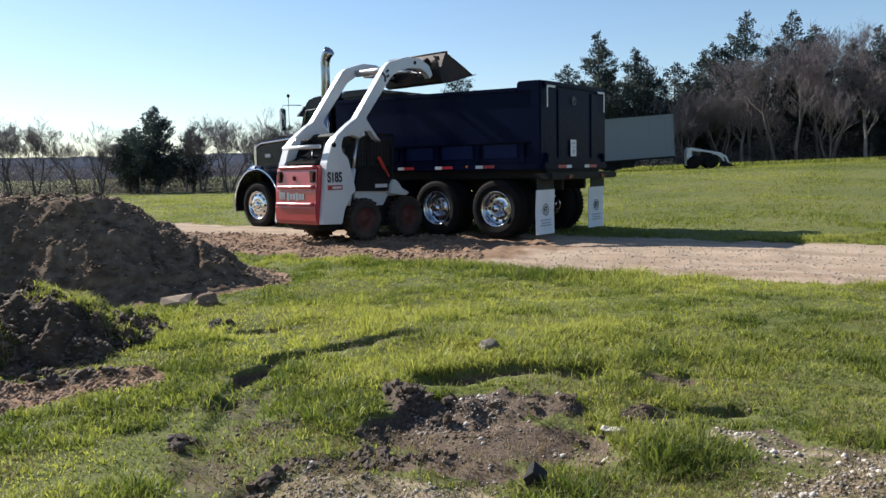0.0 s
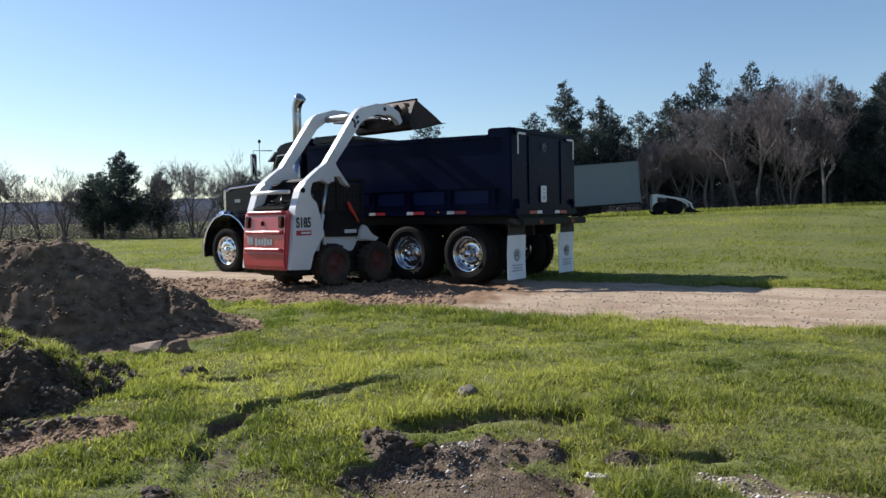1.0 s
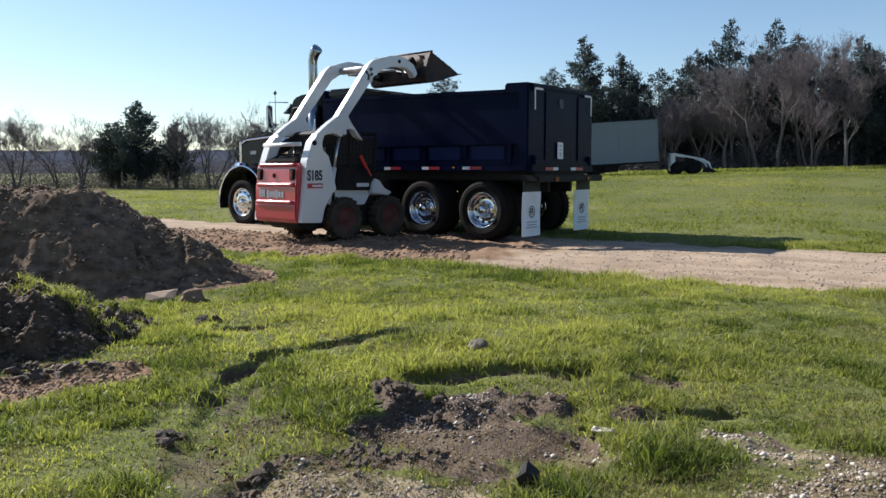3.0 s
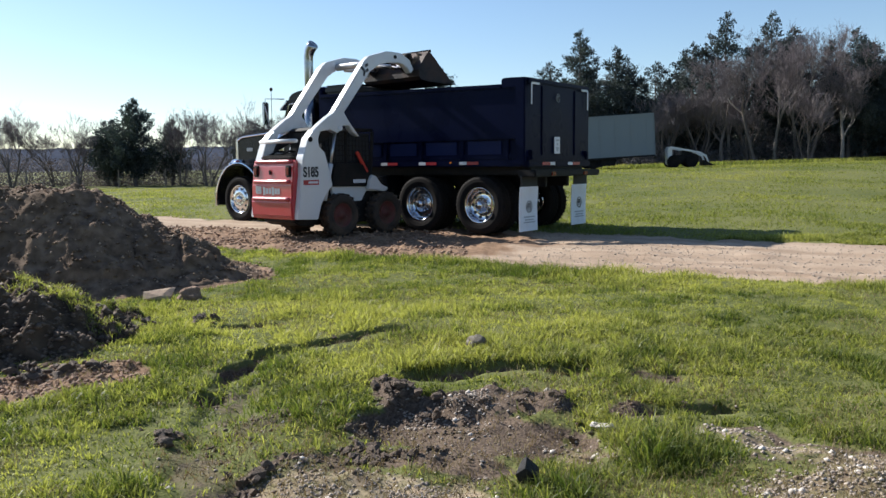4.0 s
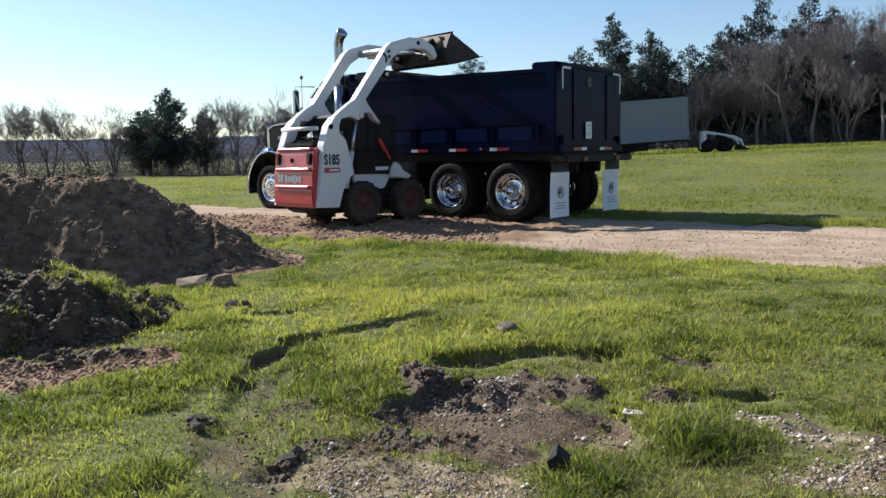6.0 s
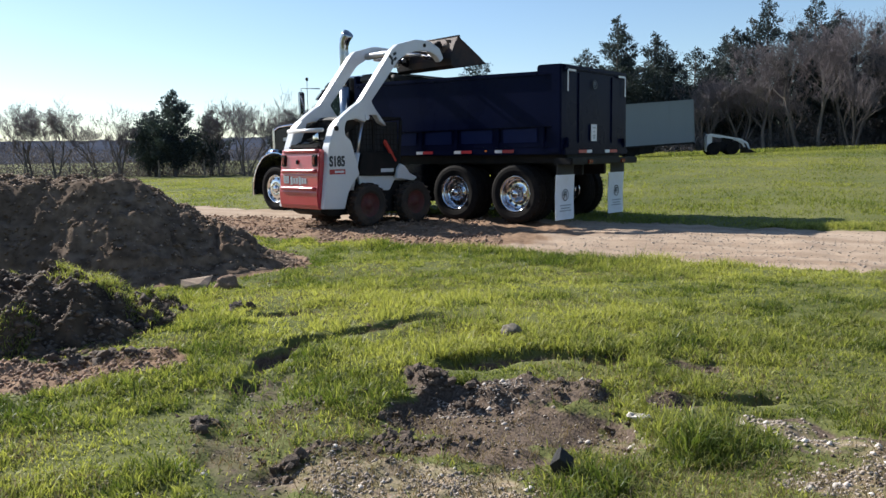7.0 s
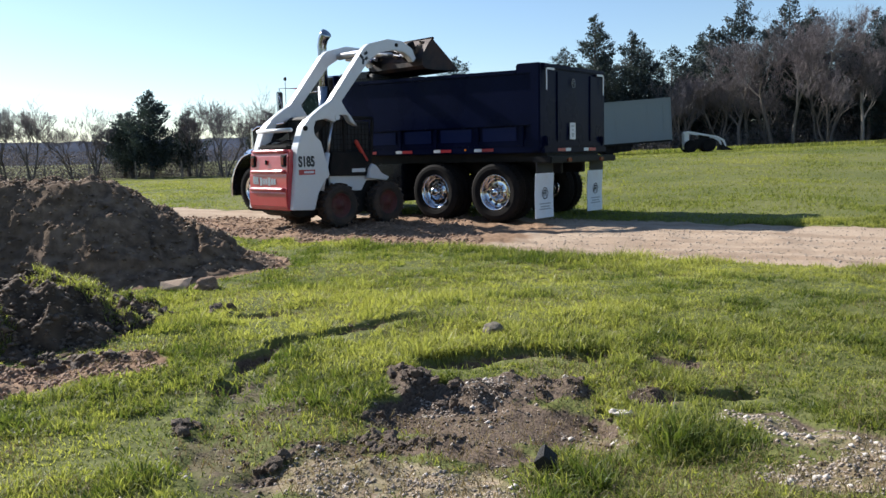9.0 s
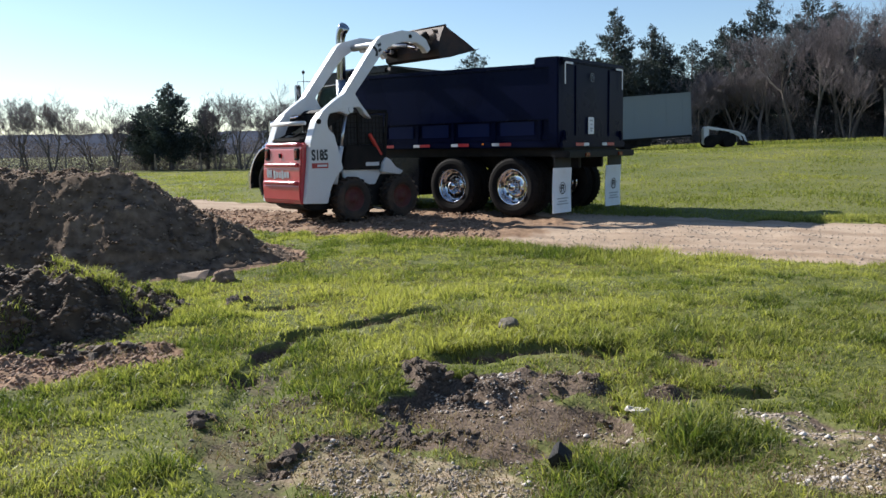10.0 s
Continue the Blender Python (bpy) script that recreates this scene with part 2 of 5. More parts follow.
def earth_material(name, dark, light, moist):
    """Heaped sandy earth with moist streaks and grit."""
    m = bpy.data.materials.new(name)
    m.use_nodes = True
    n, l = m.node_tree.nodes, m.node_tree.links
    b = n["Principled BSDF"]
    b.inputs["Roughness"].default_value, b.inputs["Specular IOR Level"].default_value = 0.95, 0.1
    pos = n.new("ShaderNodeNewGeometry")
    outs = []
    for scale, detail in ((1.2, 6), (9, 6), (60, 3)):
        t = n.new("ShaderNodeTexNoise")
        t.inputs["Scale"].default_value, t.inputs["Detail"].default_value = scale, detail
        l.new(pos.outputs["Position"], t.inputs["Vector"])
        outs.append(t.outputs["Fac"])
    r = n.new("ShaderNodeValToRGB")
    r.color_ramp.elements[0].position, r.color_ramp.elements[1].position = 0.35, 0.68
    r.color_ramp.elements[0].color, r.color_ramp.elements[1].color = (*dark, 1), (*light, 1)
    l.new(outs[1], r.inputs[0])
    x = n.new("ShaderNodeMix")
    x.data_type = "RGBA"
    k = n.new("ShaderNodeMapRange")
    k.inputs["From Min"].default_value, k.inputs["From Max"].default_value, k.inputs["To Max"].default_value = 0.45, 0.7, 0.6
    l.new(outs[0], k.inputs["Value"])
    l.new(k.outputs[0], x.inputs[0])
    l.new(r.outputs[0], x.inputs["A"])
    x.inputs["B"].default_value = (*moist, 1)
    l.new(x.outputs["Result"], b.inputs["Base Color"])
    bp = n.new("ShaderNodeBump")
    bp.inputs["Strength"].default_value, bp.inputs["Distance"].default_value = 0.5, 0.015
    add = n.new("ShaderNodeMath")
    l.new(outs[1], add.inputs[0])
    l.new(outs[2], add.inputs[1])
    l.new(add.outputs[0], bp.inputs["Height"])
    l.new(bp.outputs[0], b.inputs["Normal"])
    return m


M_GROUND = ground_material()
M_PILE = earth_material("sandy_earth", (0.088, 0.060, 0.041), (0.205, 0.145, 0.102), (0.078, 0.052, 0.035))
M_SOD = earth_material("dark_topsoil", (0.038, 0.027, 0.020), (0.125, 0.088, 0.060), (0.062, 0.044, 0.030))


# ---- mesh helpers ----
def part(name, bm, mat, parent=None, label="", smooth=False):
    """Links a bmesh as one mesh object, under a thing or part."""
    me = bpy.data.meshes.new(name)
    bmesh.ops.recalc_face_normals(bm, faces=bm.faces)
    bm.to_mesh(me)
    bm.free()
    me.materials.append(mat)
    if smooth:
        me.shade_smooth()
    ob = new(name, me)
    if parent:
        ob.parent = parent
    if label:
        ob["label"] = label
    return ob


def thing(name, m, label, category, group="", kind=""):
    ob = new(name)
    ob.empty_display_size = 0.3
    ob.matrix_basis = m
    return tagged(ob, label, category, group, kind)


def box(x, y, z, sx, sy, sz, bevel=0.01, turn=None, bm=None):
    """A bevelled block about a centre."""
    own = bmesh.new()
    m = Matrix.Translation((x, y, z)) @ (turn or Matrix()) @ Matrix.Diagonal((sx, sy, sz, 1))
    bmesh.ops.create_cube(own, size=1, matrix=m)
    if bevel:
        bmesh.ops.bevel(own, geom=own.edges[:], offset=min(bevel, 0.45 * min(sx, sy, sz)), segments=2, affect="EDGES")
    if bm is None:
        return own
    merge(bm, own)
    return bm


def merge(bm, other):
    me = bpy.data.meshes.new("tmp")
    other.to_mesh(me)
    other.free()
    bm.from_mesh(me)
    bpy.data.meshes.remove(me)


def prism(profile, y0, y1, bevel=0.01, bm=None):
    """A profile in x and z, given thickness from y0 to y1."""
    own = bmesh.new()
    a = [own.verts.new((x, y0, z)) for x, z in profile]
    c = [own.verts.new((x, y1, z)) for x, z in profile]
    own.faces.new(a)
    own.faces.new(c[::-1])
    for i in range(len(a)):
        j = (i + 1) % len(a)
        own.faces.new((a[i], c[i], c[j], a[j]))
    bmesh.ops.recalc_face_normals(own, faces=own.faces)
    if bevel:
        bmesh.ops.bevel(own, geom=own.edges[:], offset=bevel, segments=2, affect="EDGES", clamp_overlap=True)
    if bm is None:
        return own
    merge(bm, own)
    return bm


def tube(points, radius, seg=10, bm=None, caps=True):
    """A round bar along points; radius: one number or one for each point."""
    own = bmesh.new() if bm is None else bm
    pts = [Vector(p) for p in points]
    rad = [radius] * len(pts) if isinstance(radius, (int, float)) else radius
    rings = []
    side = None
    for i, p in enumerate(pts):
        d = (pts[min(i + 1, len(pts) - 1)] - pts[max(i - 1, 0)]).normalized()
        if side is None:
            side = d.orthogonal().normalized()
        side = (side - d * side.dot(d)).normalized()
        up = d.cross(side)
        rings.append([own.verts.new(p + (side * math.cos(k * math.tau / seg) + up * math.sin(k * math.tau / seg)) * rad[i]) for k in range(seg)])
    for a, c in zip(rings, rings[1:]):
        for k in range(seg):
            own.faces.new((a[k], a[(k + 1) % seg], c[(k + 1) % seg], c[k]))
    if caps:
        own.faces.new(rings[0][::-1])
        own.faces.new(rings[-1])
    return own


def lathe(profile, seg=40, bm=None, closed=False):
    """A body of revolution about the y axis from (radius, y) pairs."""
    own = bmesh.new() if bm is None else bm
    rings = []
    for r, y in profile:
        if r < 1e-4:
            rings.append([own.verts.new((0, y, 0))])
        else:
            rings.append([own.verts.new((r * math.cos(k * math.tau / seg), y, r * math.sin(k * math.tau / seg))) for k in range(seg)])
    pairs = list(zip(rings, rings[1:])) + ([(rings[-1], rings[0])] if closed else [])
    for a, c in pairs:
        for k in range(seg):
            q = (k + 1) % seg
            if len(a) == 1 and len(c) > 1:
                own.faces.new((a[0], c[q], c[k]))
            elif len(c) == 1 and len(a) > 1:
                own.faces.new((a[k], a[q], c[0]))
            elif len(a) > 1:
                own.faces.new((a[k], a[q], c[q], c[k]))
    return own


def mesh_from(name, verts, faces_tri, mat, tint=None, smooth=False):
    """A mesh from number arrays of corners and triangles."""
    me = bpy.data.meshes.new(name)
    me.vertices.add(len(verts))
    me.vertices.foreach_set("co", np.asarray(verts, np.float32).ravel())
    k = faces_tri.shape[1]
    me.loops.add(faces_tri.size)
    me.loops.foreach_set("vertex_index", faces_tri.astype(np.int32).ravel())
    me.polygons.add(len(faces_tri))
    me.polygons.foreach_set("loop_start", np.arange(0, faces_tri.size, k, dtype=np.int32))
    me.polygons.foreach_set("loop_total", np.full(len(faces_tri), k, np.int32))
    if tint is not None:
        me.attributes.new("tint", "FLOAT", "POINT").data.foreach_set("value", np.asarray(tint, np.float32))
    me.update(calc_edges=True)
    me.validate()
    me.materials.append(mat)
    if smooth:
        me.shade_smooth()
    return me


# ---- the lie of the land ----
def smooth(a, b, v):
    t = np.clip((v - a) / (b - a), 0, 1)
    return t * t * (3 - 2 * t)


LATTICE = np.random.RandomState(7).rand(256, 256)


def value_noise(x, y):
    xi, yi = np.floor(x).astype(int), np.floor(y).astype(int)
    fx, fy = x - xi, y - yi
    fx, fy = fx * fx * (3 - 2 * fx), fy * fy * (3 - 2 * fy)
    g = lambda a, b: LATTICE[a % 256, b % 256]
    return (g(xi, yi) * (1 - fx) + g(xi + 1, yi) * fx) * (1 - fy) + (g(xi, yi + 1) * (1 - fx) + g(xi + 1, yi + 1) * fx) * fy


def fbm(x, y, size, octaves=4):
    """Noise about zero, within about +-0.5, of that largest size in metres."""
    out, amp, total = 0, 1.0, 0
    for k in range(octaves):
        f = 2.0 ** k / size
        out = out + amp * (value_noise(x * f + 17.3 * k, y * f + 5.1 * k) - 0.5)
        total += amp
        amp *= 0.5
    return out / total * 1.6


def near_line(x, y, pts):
    """The distance to a broken line."""
    best = np.full(np.shape(x), 1e9)
    for (ax, ay), (bx, by) in zip(pts, pts[1:]):
        dx, dy = bx - ax, by - ay
        t = np.clip(((x - ax) * dx + (y - ay) * dy) / (dx * dx + dy * dy), 0, 1)
        best = np.minimum(best, np.hypot(x - ax - t * dx, y - ay - t * dy))
    return best


# ruts and scrapes
RUT_WEST = [(-1.43, 4.10), (-1.38, 4.9), (-1.33, 5.45), (-1.26, 5.86), (-1.03, 6.05), (-0.70, 6.30), (-0.34, 6.50)]
RUT_TRACK = [(-0.98, 3.40), (-1.12, 3.80), (-1.22, 4.30), (-1.28, 4.90)]
RUT_SHORT = [(-1.76, 6.74), (-1.28, 6.86)]
RUT_RIM = [(-0.22, 5.16), (0.0, 5.30), (0.34, 5.38), (0.74, 5.30)]
RUT_EAST = [(1.00, 5.24), (1.22, 5.14)]
RUT_HOLE = [(1.06, 4.50), (1.28, 4.53)]
SCRAPE = [(-0.28, 4.46), (-0.05, 4.28), (0.34, 4.20)]
SCRAPE_RIM = [(-0.38, 5.00), (-0.36, 4.74), (-0.08, 4.70), (0.10, 4.72), (0.45, 4.62)]
GRAVEL_WEST = [(-0.66, 3.62), (-0.38, 3.58), (-0.12, 3.48)]
GRAVEL_EAST = [(1.08, 4.22), (1.20, 3.92), (1.40, 3.72), (1.62, 3.62)]
GRAVEL_CORNER = [(1.12, 3.38), (1.45, 3.48), (1.75, 3.60)]
GRAVEL_MID = [(0.44, 4.30), (0.48, 4.02)]
ROAD_ACROSS = (0.55, 0.835)


def road_place(x, y):
    """The distance across the road's line, and along it to the right."""
    return x * ROAD_ACROSS[0] + y * ROAD_ACROSS[1], x * ROAD_ACROSS[1] - y * ROAD_ACROSS[0]


def in_patch(x, y):
    """Where the ruts and scrapes lie."""
    return (y > 2.8) & (y < 7.3) & (x > -2.4) & (x < 2.4)


def bare(x, y, wob):
    """How far the ground near the ruts is bare dark soil and gravel."""
    soil, gravel = np.zeros(np.shape(x)), np.zeros(np.shape(x))
    here = in_patch(x, y)
    px, py = x[here], y[here]
    w = wob[here] * 0.16 + 0.17 * fbm(px + 4, py + 6, 0.22, 3)
    a, g = np.zeros_like(px), np.zeros_like(px)
    for line, half in ((RUT_WEST[1:], 0.10), (RUT_SHORT, 0.085), (RUT_RIM, 0.11), (RUT_EAST, 0.08), (RUT_HOLE, 0.12), (SCRAPE, 0.29), (SCRAPE_RIM, 0.14)):
        a = np.maximum(a, smooth(half + 0.05, half - 0.03, near_line(px, py, line) + w))
    a = np.maximum(a, 0.8 * smooth(0.20, 0.05, near_line(px, py, [(0.45, 4.55), (0.80, 4.45), (1.15, 4.50)]) + w * 1.5))
    a = np.maximum(a, 0.5 * smooth(0.36, 0.10, near_line(px, py, RUT_TRACK) + w * 3))
    a = np.maximum(a, 0.7 * smooth(0.26, 0.08, near_line(px, py, [(-0.75, 3.72), (-0.45, 3.88), (0.02, 3.86)]) + w * 2))
    a = np.maximum(a, 0.75 * smooth(0.24, 0.06, near_line(px, py, GRAVEL_EAST) + w * 2))
    for line, half in ((GRAVEL_WEST, 0.19), (GRAVEL_EAST, 0.07), (GRAVEL_CORNER, 0.13), (GRAVEL_MID, 0.10)):
        g = np.maximum(g, smooth(half + 0.08, half - 0.06, near_line(px, py, line) + w))
    soil[here], gravel[here] = a, g
    return soil, gravel


def covers(x, y):
    """How far the ground is road, bare dark soil, churned red-brown soil, gravel: each 0 to 1."""
    wob = fbm(x, y, 1.3)
    s, a = road_place(x, y)
    near_edge = 9.0 + 0.25 * smooth(4, -2, a) + 0.35 * wob
    road = smooth(near_edge - 0.12, near_edge + 0.12, s) * smooth(13.95 + 0.4 * wob, 13.65 + 0.4 * wob, s)
    soil, gravel = bare(x, y, wob)
    w = wob * 0.16 + 0.13 * fbm(x + 4, y + 6, 0.22, 2)
    churn = smooth(0.42, 0.2, near_line(x, y, [(-3.6, 4.75), (-2.9, 4.95), (-2.15, 5.3)]) + w)
    churn = np.maximum(churn, smooth(2.9, 1.9, near_line(x, y, [(-9.0, 17.6), (-6.0, 16.0), (-4.0, 14.6), (-2.2, 13.7), (-0.4, 14.0)]) + wob * 1.2) * smooth(8.9, 9.3, s + 0.3 * wob))
    at_pile = (y < 14) & (y > 6) & (x < -1)
    foot = np.zeros(np.shape(x))
    foot[at_pile] = smooth(-0.035, 0.0, pile_height(x[at_pile], y[at_pile]))
    return road, soil, np.maximum(churn, foot), gravel


def land(x, y):
    """The height of the ground."""
    shape = np.shape(x)
    x, y = np.atleast_1d(np.asarray(x, float)), np.atleast_1d(np.asarray(y, float))
    hill = smooth(14, 38, y) * (0.88 * smooth(-13, 12, x) + 0.020 * np.clip(x - 12, 0, 60))
    z = hill + 0.10 * smooth(4, 8, x) * smooth(11, 17, y)
    near = np.hypot(x, y - 6) < 60
    z[near] += near_land(x[near], y[near])
    return z.reshape(shape)


def near_land(x, y):
    """Hummocks, the road's bed, ruts and churned soil."""
    s, a = road_place(x, y)
    on_road = smooth(8.8, 9.3, s) * smooth(14.1, 13.6, s)
    near_fade = smooth(60, 12, np.hypot(x, y - 6))
    z = (0.07 * fbm(x, y, 1.8) * (1 - 0.75 * on_road) + 0.045 * fbm(x + 40, y, 0.4)) * near_fade
    z = z - 0.03 * on_road
    z = z - 0.02 * on_road * (np.exp(-((s - 10.6) / 0.3) ** 2) + np.exp(-((s - 12.6) / 0.3) ** 2))
    here = in_patch(x, y)
    px, py = x[here], y[here]
    w = fbm(px, py, 1.3) * 0.12 + 0.17 * fbm(px + 4, py + 6, 0.22, 3)
    cut = np.zeros_like(px)
    for line, half, depth in ((RUT_WEST[1:], 0.11, 0.10), (RUT_TRACK, 0.18, 0.03), (RUT_SHORT, 0.08, 0.07), (RUT_RIM, 0.12, 0.11), (RUT_EAST, 0.09, 0.07), (SCRAPE, 0.30, 0.085), (SCRAPE_RIM, 0.11, -0.035), (RUT_HOLE, 0.13, 0.13)):
        cut += depth * smooth(half + 0.03, half - 0.055, near_line(px, py, line) + w)
    z[here] -= cut
    road, soil, churn, gravel = covers(x, y)
    floor = np.zeros_like(x)
    floor[here] = smooth(0.24, 0.14, near_line(px, py, SCRAPE))
    z = z + (soil * (1 - 0.8 * floor) + churn) * 0.075 * fbm(x, y, 0.16, 3) + churn * 0.05 * fbm(x + 9, y, 0.5, 3)
    return z + 0.02 * gravel * fbm(x, y, 0.1, 2)


def axis_steps(low, high, step, far_low, far_high, grow=1.16):
    """Coordinates: even between low and high, then ever wider to the far ends."""
    mid = list(np.arange(low, high, step))
    for sign, edge, end in ((-1, low, far_low), (1, mid[-1], far_high)):
        d, p = step, edge
        out = []
        while sign * (end - p) > 0:
            d = min(d * grow, 160)
            p += sign * d
            out.append(p)
        mid = out[::-1] + mid if sign < 0 else mid + out
    return np.array(mid)


def build_ground():
    xs = axis_steps(-4.2, 4.6, 0.029, -2500, 2500, 1.2)
    ys = axis_steps(2.9, 9.3, 0.028, -2500, 3000, 1.07)
    gx, gy = np.meshgrid(xs, ys)
    gz = land(gx, gy)
    nx, ny = len(xs), len(ys)
    i = (np.arange(ny - 1)[:, None] * nx + np.arange(nx - 1)[None]).ravel()
    quads = np.stack([i, i + 1, i + nx + 1, i + nx], 1)
    me = mesh_from("ground", np.stack([gx.ravel(), gy.ravel(), gz.ravel()], 1), quads, M_GROUND, smooth=True)
    road, soil, churn, gravel = covers(gx.ravel(), gy.ravel())
    soil = np.maximum(soil, 0.26 * smooth(9.5, 8.0, gy.ravel()) * smooth(2.0, 3.2, gy.ravel()) * smooth(6, 4.5, np.abs(gx.ravel())))
    road = np.maximum(road, gravel * 0.50)
    soil = np.where(gravel > 0.3, np.minimum(soil, 0.42), soil)
    col = np.stack([road, soil, churn, np.ones_like(road)], 1).astype(np.float32)
    me.attributes.new("cover", "FLOAT_COLOR", "POINT").data.foreach_set("color", col.ravel())
    tagged(new("ground", me), "grassy field with a sandy gravel road and bare ruts", "ground", kind="structure")


def blades(name, label, px, py, height, width, mat, seed, lean=0.5, tint=None, category="grass", lift=None, fall=None, single=False):
    """Upright bent blades of grass at the given places, as one body of stuff."""
    rng = np.random.RandomState(seed)
    n = len(px)
    pz = (land(px, py) if lift is None else lift) - 0.006
    turn = rng.rand(n) * math.tau
    fall = rng.rand(n) * math.tau if fall is None else fall
    h = height * (0.6 + 0.8 * rng.rand(n))
    bend = lean * h * (0.3 + rng.rand(n))
    wx, wy = np.cos(turn) * width / 2, np.sin(turn) * width / 2
    fx, fy = np.cos(fall) * bend, np.sin(fall) * bend
    base = np.stack([px, py, pz], 1)
    side = np.stack([wx, wy, np.zeros(n)], 1)
    mid = base + np.stack([fx * 0.35, fy * 0.35, h * 0.6], 1)
    tip = base + np.stack([fx, fy, h * np.sqrt(np.clip(1 - (bend / h) ** 2 * 0.4, 0.2, 1))], 1)
    # tint carries painted shade at each blade's base and glints at its tip
    if single:
        v = np.stack([base - side, base + side, tip], 1).reshape(-1, 3)
        t = rng.rand(n) * 0.7 if tint is None else np.clip(tint + 0.7 * (rng.rand(n) - 0.5), 0, 1)
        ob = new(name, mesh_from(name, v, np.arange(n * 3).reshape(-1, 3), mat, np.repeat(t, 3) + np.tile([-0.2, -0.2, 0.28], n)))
        return tagged(ob, label, category, kind="stuff")
    v = np.stack([base - side, base + side, mid + side * 0.7, mid - side * 0.7, tip], 1).reshape(-1, 3)
    o = np.arange(n)[:, None] * 5
    tri = np.concatenate([o + [[0, 1, 2]], o + [[0, 2, 3]], o + [[3, 2, 4]]], 0)
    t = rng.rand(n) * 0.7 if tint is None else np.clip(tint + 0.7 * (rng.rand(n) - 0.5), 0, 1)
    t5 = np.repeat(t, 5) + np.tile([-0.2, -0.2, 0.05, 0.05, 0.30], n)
    ob = new(name, mesh_from(name, v, tri, mat, t5))
    return tagged(ob, label, category, kind="stuff")


def build_grass():
    rng = np.random.RandomState(3)
    # the near turf in tufts whose blades fan outwards, thinner towards the bare patches
    tufts, each = 56000, 15
    d = 3.0 + 10.4 * rng.rand(tufts) ** 1.25
    tx = -0.25 + (rng.rand(tufts) - 0.5) * 2 * (0.68 * d + 0.3 + 1.6 * rng.rand(tufts) ** 2)
    tall = np.repeat(np.exp(rng.normal(0, 0.28, tufts)), each)
    hue = np.repeat(rng.normal(0, 0.16, tufts), each)
    n = tufts * each
    fan, out = rng.rand(n) * math.tau, np.abs(rng.normal(0, 1, n))
    reach = out * (0.016 + 0.0034 * np.repeat(d, each))
    x, y = np.repeat(tx, each) + reach * np.cos(fan), np.repeat(d, each) + reach * np.sin(fan)
    road, soil, churn, gravel = covers(x, y)
    clump = fbm(x, y, 0.35, 3)
    patchy = fbm(x + 31, y + 7, 1.6, 3)
    pile = pile_height(x, y) > -0.015
    lip = bare(x, y + 0.14, fbm(x, y + 0.14, 1.3))[0]
    keep = (rng.rand(n) > 0.88 * lip) & (rng.rand(n) < np.clip(0.78 + 1.4 * clump + 0.4 * patchy, 0.55, 1)) & (road < 0.35) & (rng.rand(n) > 1.6 * np.maximum(soil, gravel * 0.7)) & (churn < 0.4) & ~pile
    worn = smooth(4.6, 3.6, y) * (0.5 + 0.8 * fbm(x + 3, y + 12, 0.7, 3)) + smooth(0.55, 0.1, near_line(x, y, RUT_WEST)) * 0.4
    keep &= rng.rand(n) > np.clip(worn, 0, 0.85)
    x, y, clump, patchy, tall, hue, fan, out = (v[keep] for v in (x, y, clump, patchy, tall, hue, fan, out))
    fine = fbm(x + 2, y + 8, 0.11, 2)
    h = tall * (0.022 + 0.050 * np.clip(clump + 0.12, 0, 1) + 0.010 * patchy + 0.012 * np.clip(fine, 0, 1))
    # longer grass along the road's verge and on the ruts' far lips
    s, a = road_place(x, y)
    h = h + 0.07 * smooth(8.3, 8.8, s) * smooth(4.5, 0.5, a - 0.0) * np.clip(0.4 + 1.6 * fbm(x, y, 0.6, 2), 0, 1)
    h = h + 0.035 * smooth(0.30, 0.10, near_line(x, y, [(p, q + 0.2) for p, q in RUT_RIM]))
    h = h + 0.030 * smooth(0.30, 0.10, np.hypot((x - 0.82) * 0.85, y - 3.90)) * tall + 0.03 * smooth(0.2, 0.06, np.hypot(x - 0.20, y - 4.62))
    tint = 0.40 - 0.55 * clump + 0.9 * patchy + 0.5 * fbm(x + 11, y + 3, 0.6, 2) + 0.22 * smooth(0.8, 3.0, x) + 0.30 * smooth(4.7, 3.4, y) * smooth(0.2, -0.8, x)
    tint, width, fall = tint + 0.3 * fine + hue, 0.0040 + 0.0006 * y, fan + rng.normal(0, 0.5, len(x))
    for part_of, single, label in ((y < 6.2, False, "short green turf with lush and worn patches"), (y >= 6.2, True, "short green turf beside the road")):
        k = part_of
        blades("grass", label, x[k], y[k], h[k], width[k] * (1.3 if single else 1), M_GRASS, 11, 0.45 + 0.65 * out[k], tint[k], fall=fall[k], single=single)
    # the turf round and behind the camera
    m = 60000
    bx, by = rng.normal(-0.2, 3.6, m), 3.3 - np.abs(rng.normal(0, 3.2, m))
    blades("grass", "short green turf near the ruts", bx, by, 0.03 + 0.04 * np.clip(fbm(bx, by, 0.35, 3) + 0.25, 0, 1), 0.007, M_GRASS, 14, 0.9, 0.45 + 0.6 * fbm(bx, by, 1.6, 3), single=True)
    # dry stalks among it
    n = 60000
    y = 3.0 + 6.5 * rng.rand(n) ** 1.4
    x = -0.25 + (rng.rand(n) - 0.5) * 2 * (0.66 * y + 0.4)
    road, soil, churn, gravel = covers(x, y)
    ok = (road < 0.4) & (fbm(x + 3, y + 12, 0.7, 3) + 0.4 * smooth(4.8, 3.4, y) > 0.06) & ~(pile_height(x, y) > -0.015)
    x, y = x[ok], y[ok]
    blades("dry_grass", "straw-coloured dry stalks among the turf", x, y, np.full(len(x), 0.04), 0.004, M_DRYGRASS, 12, 1.1)
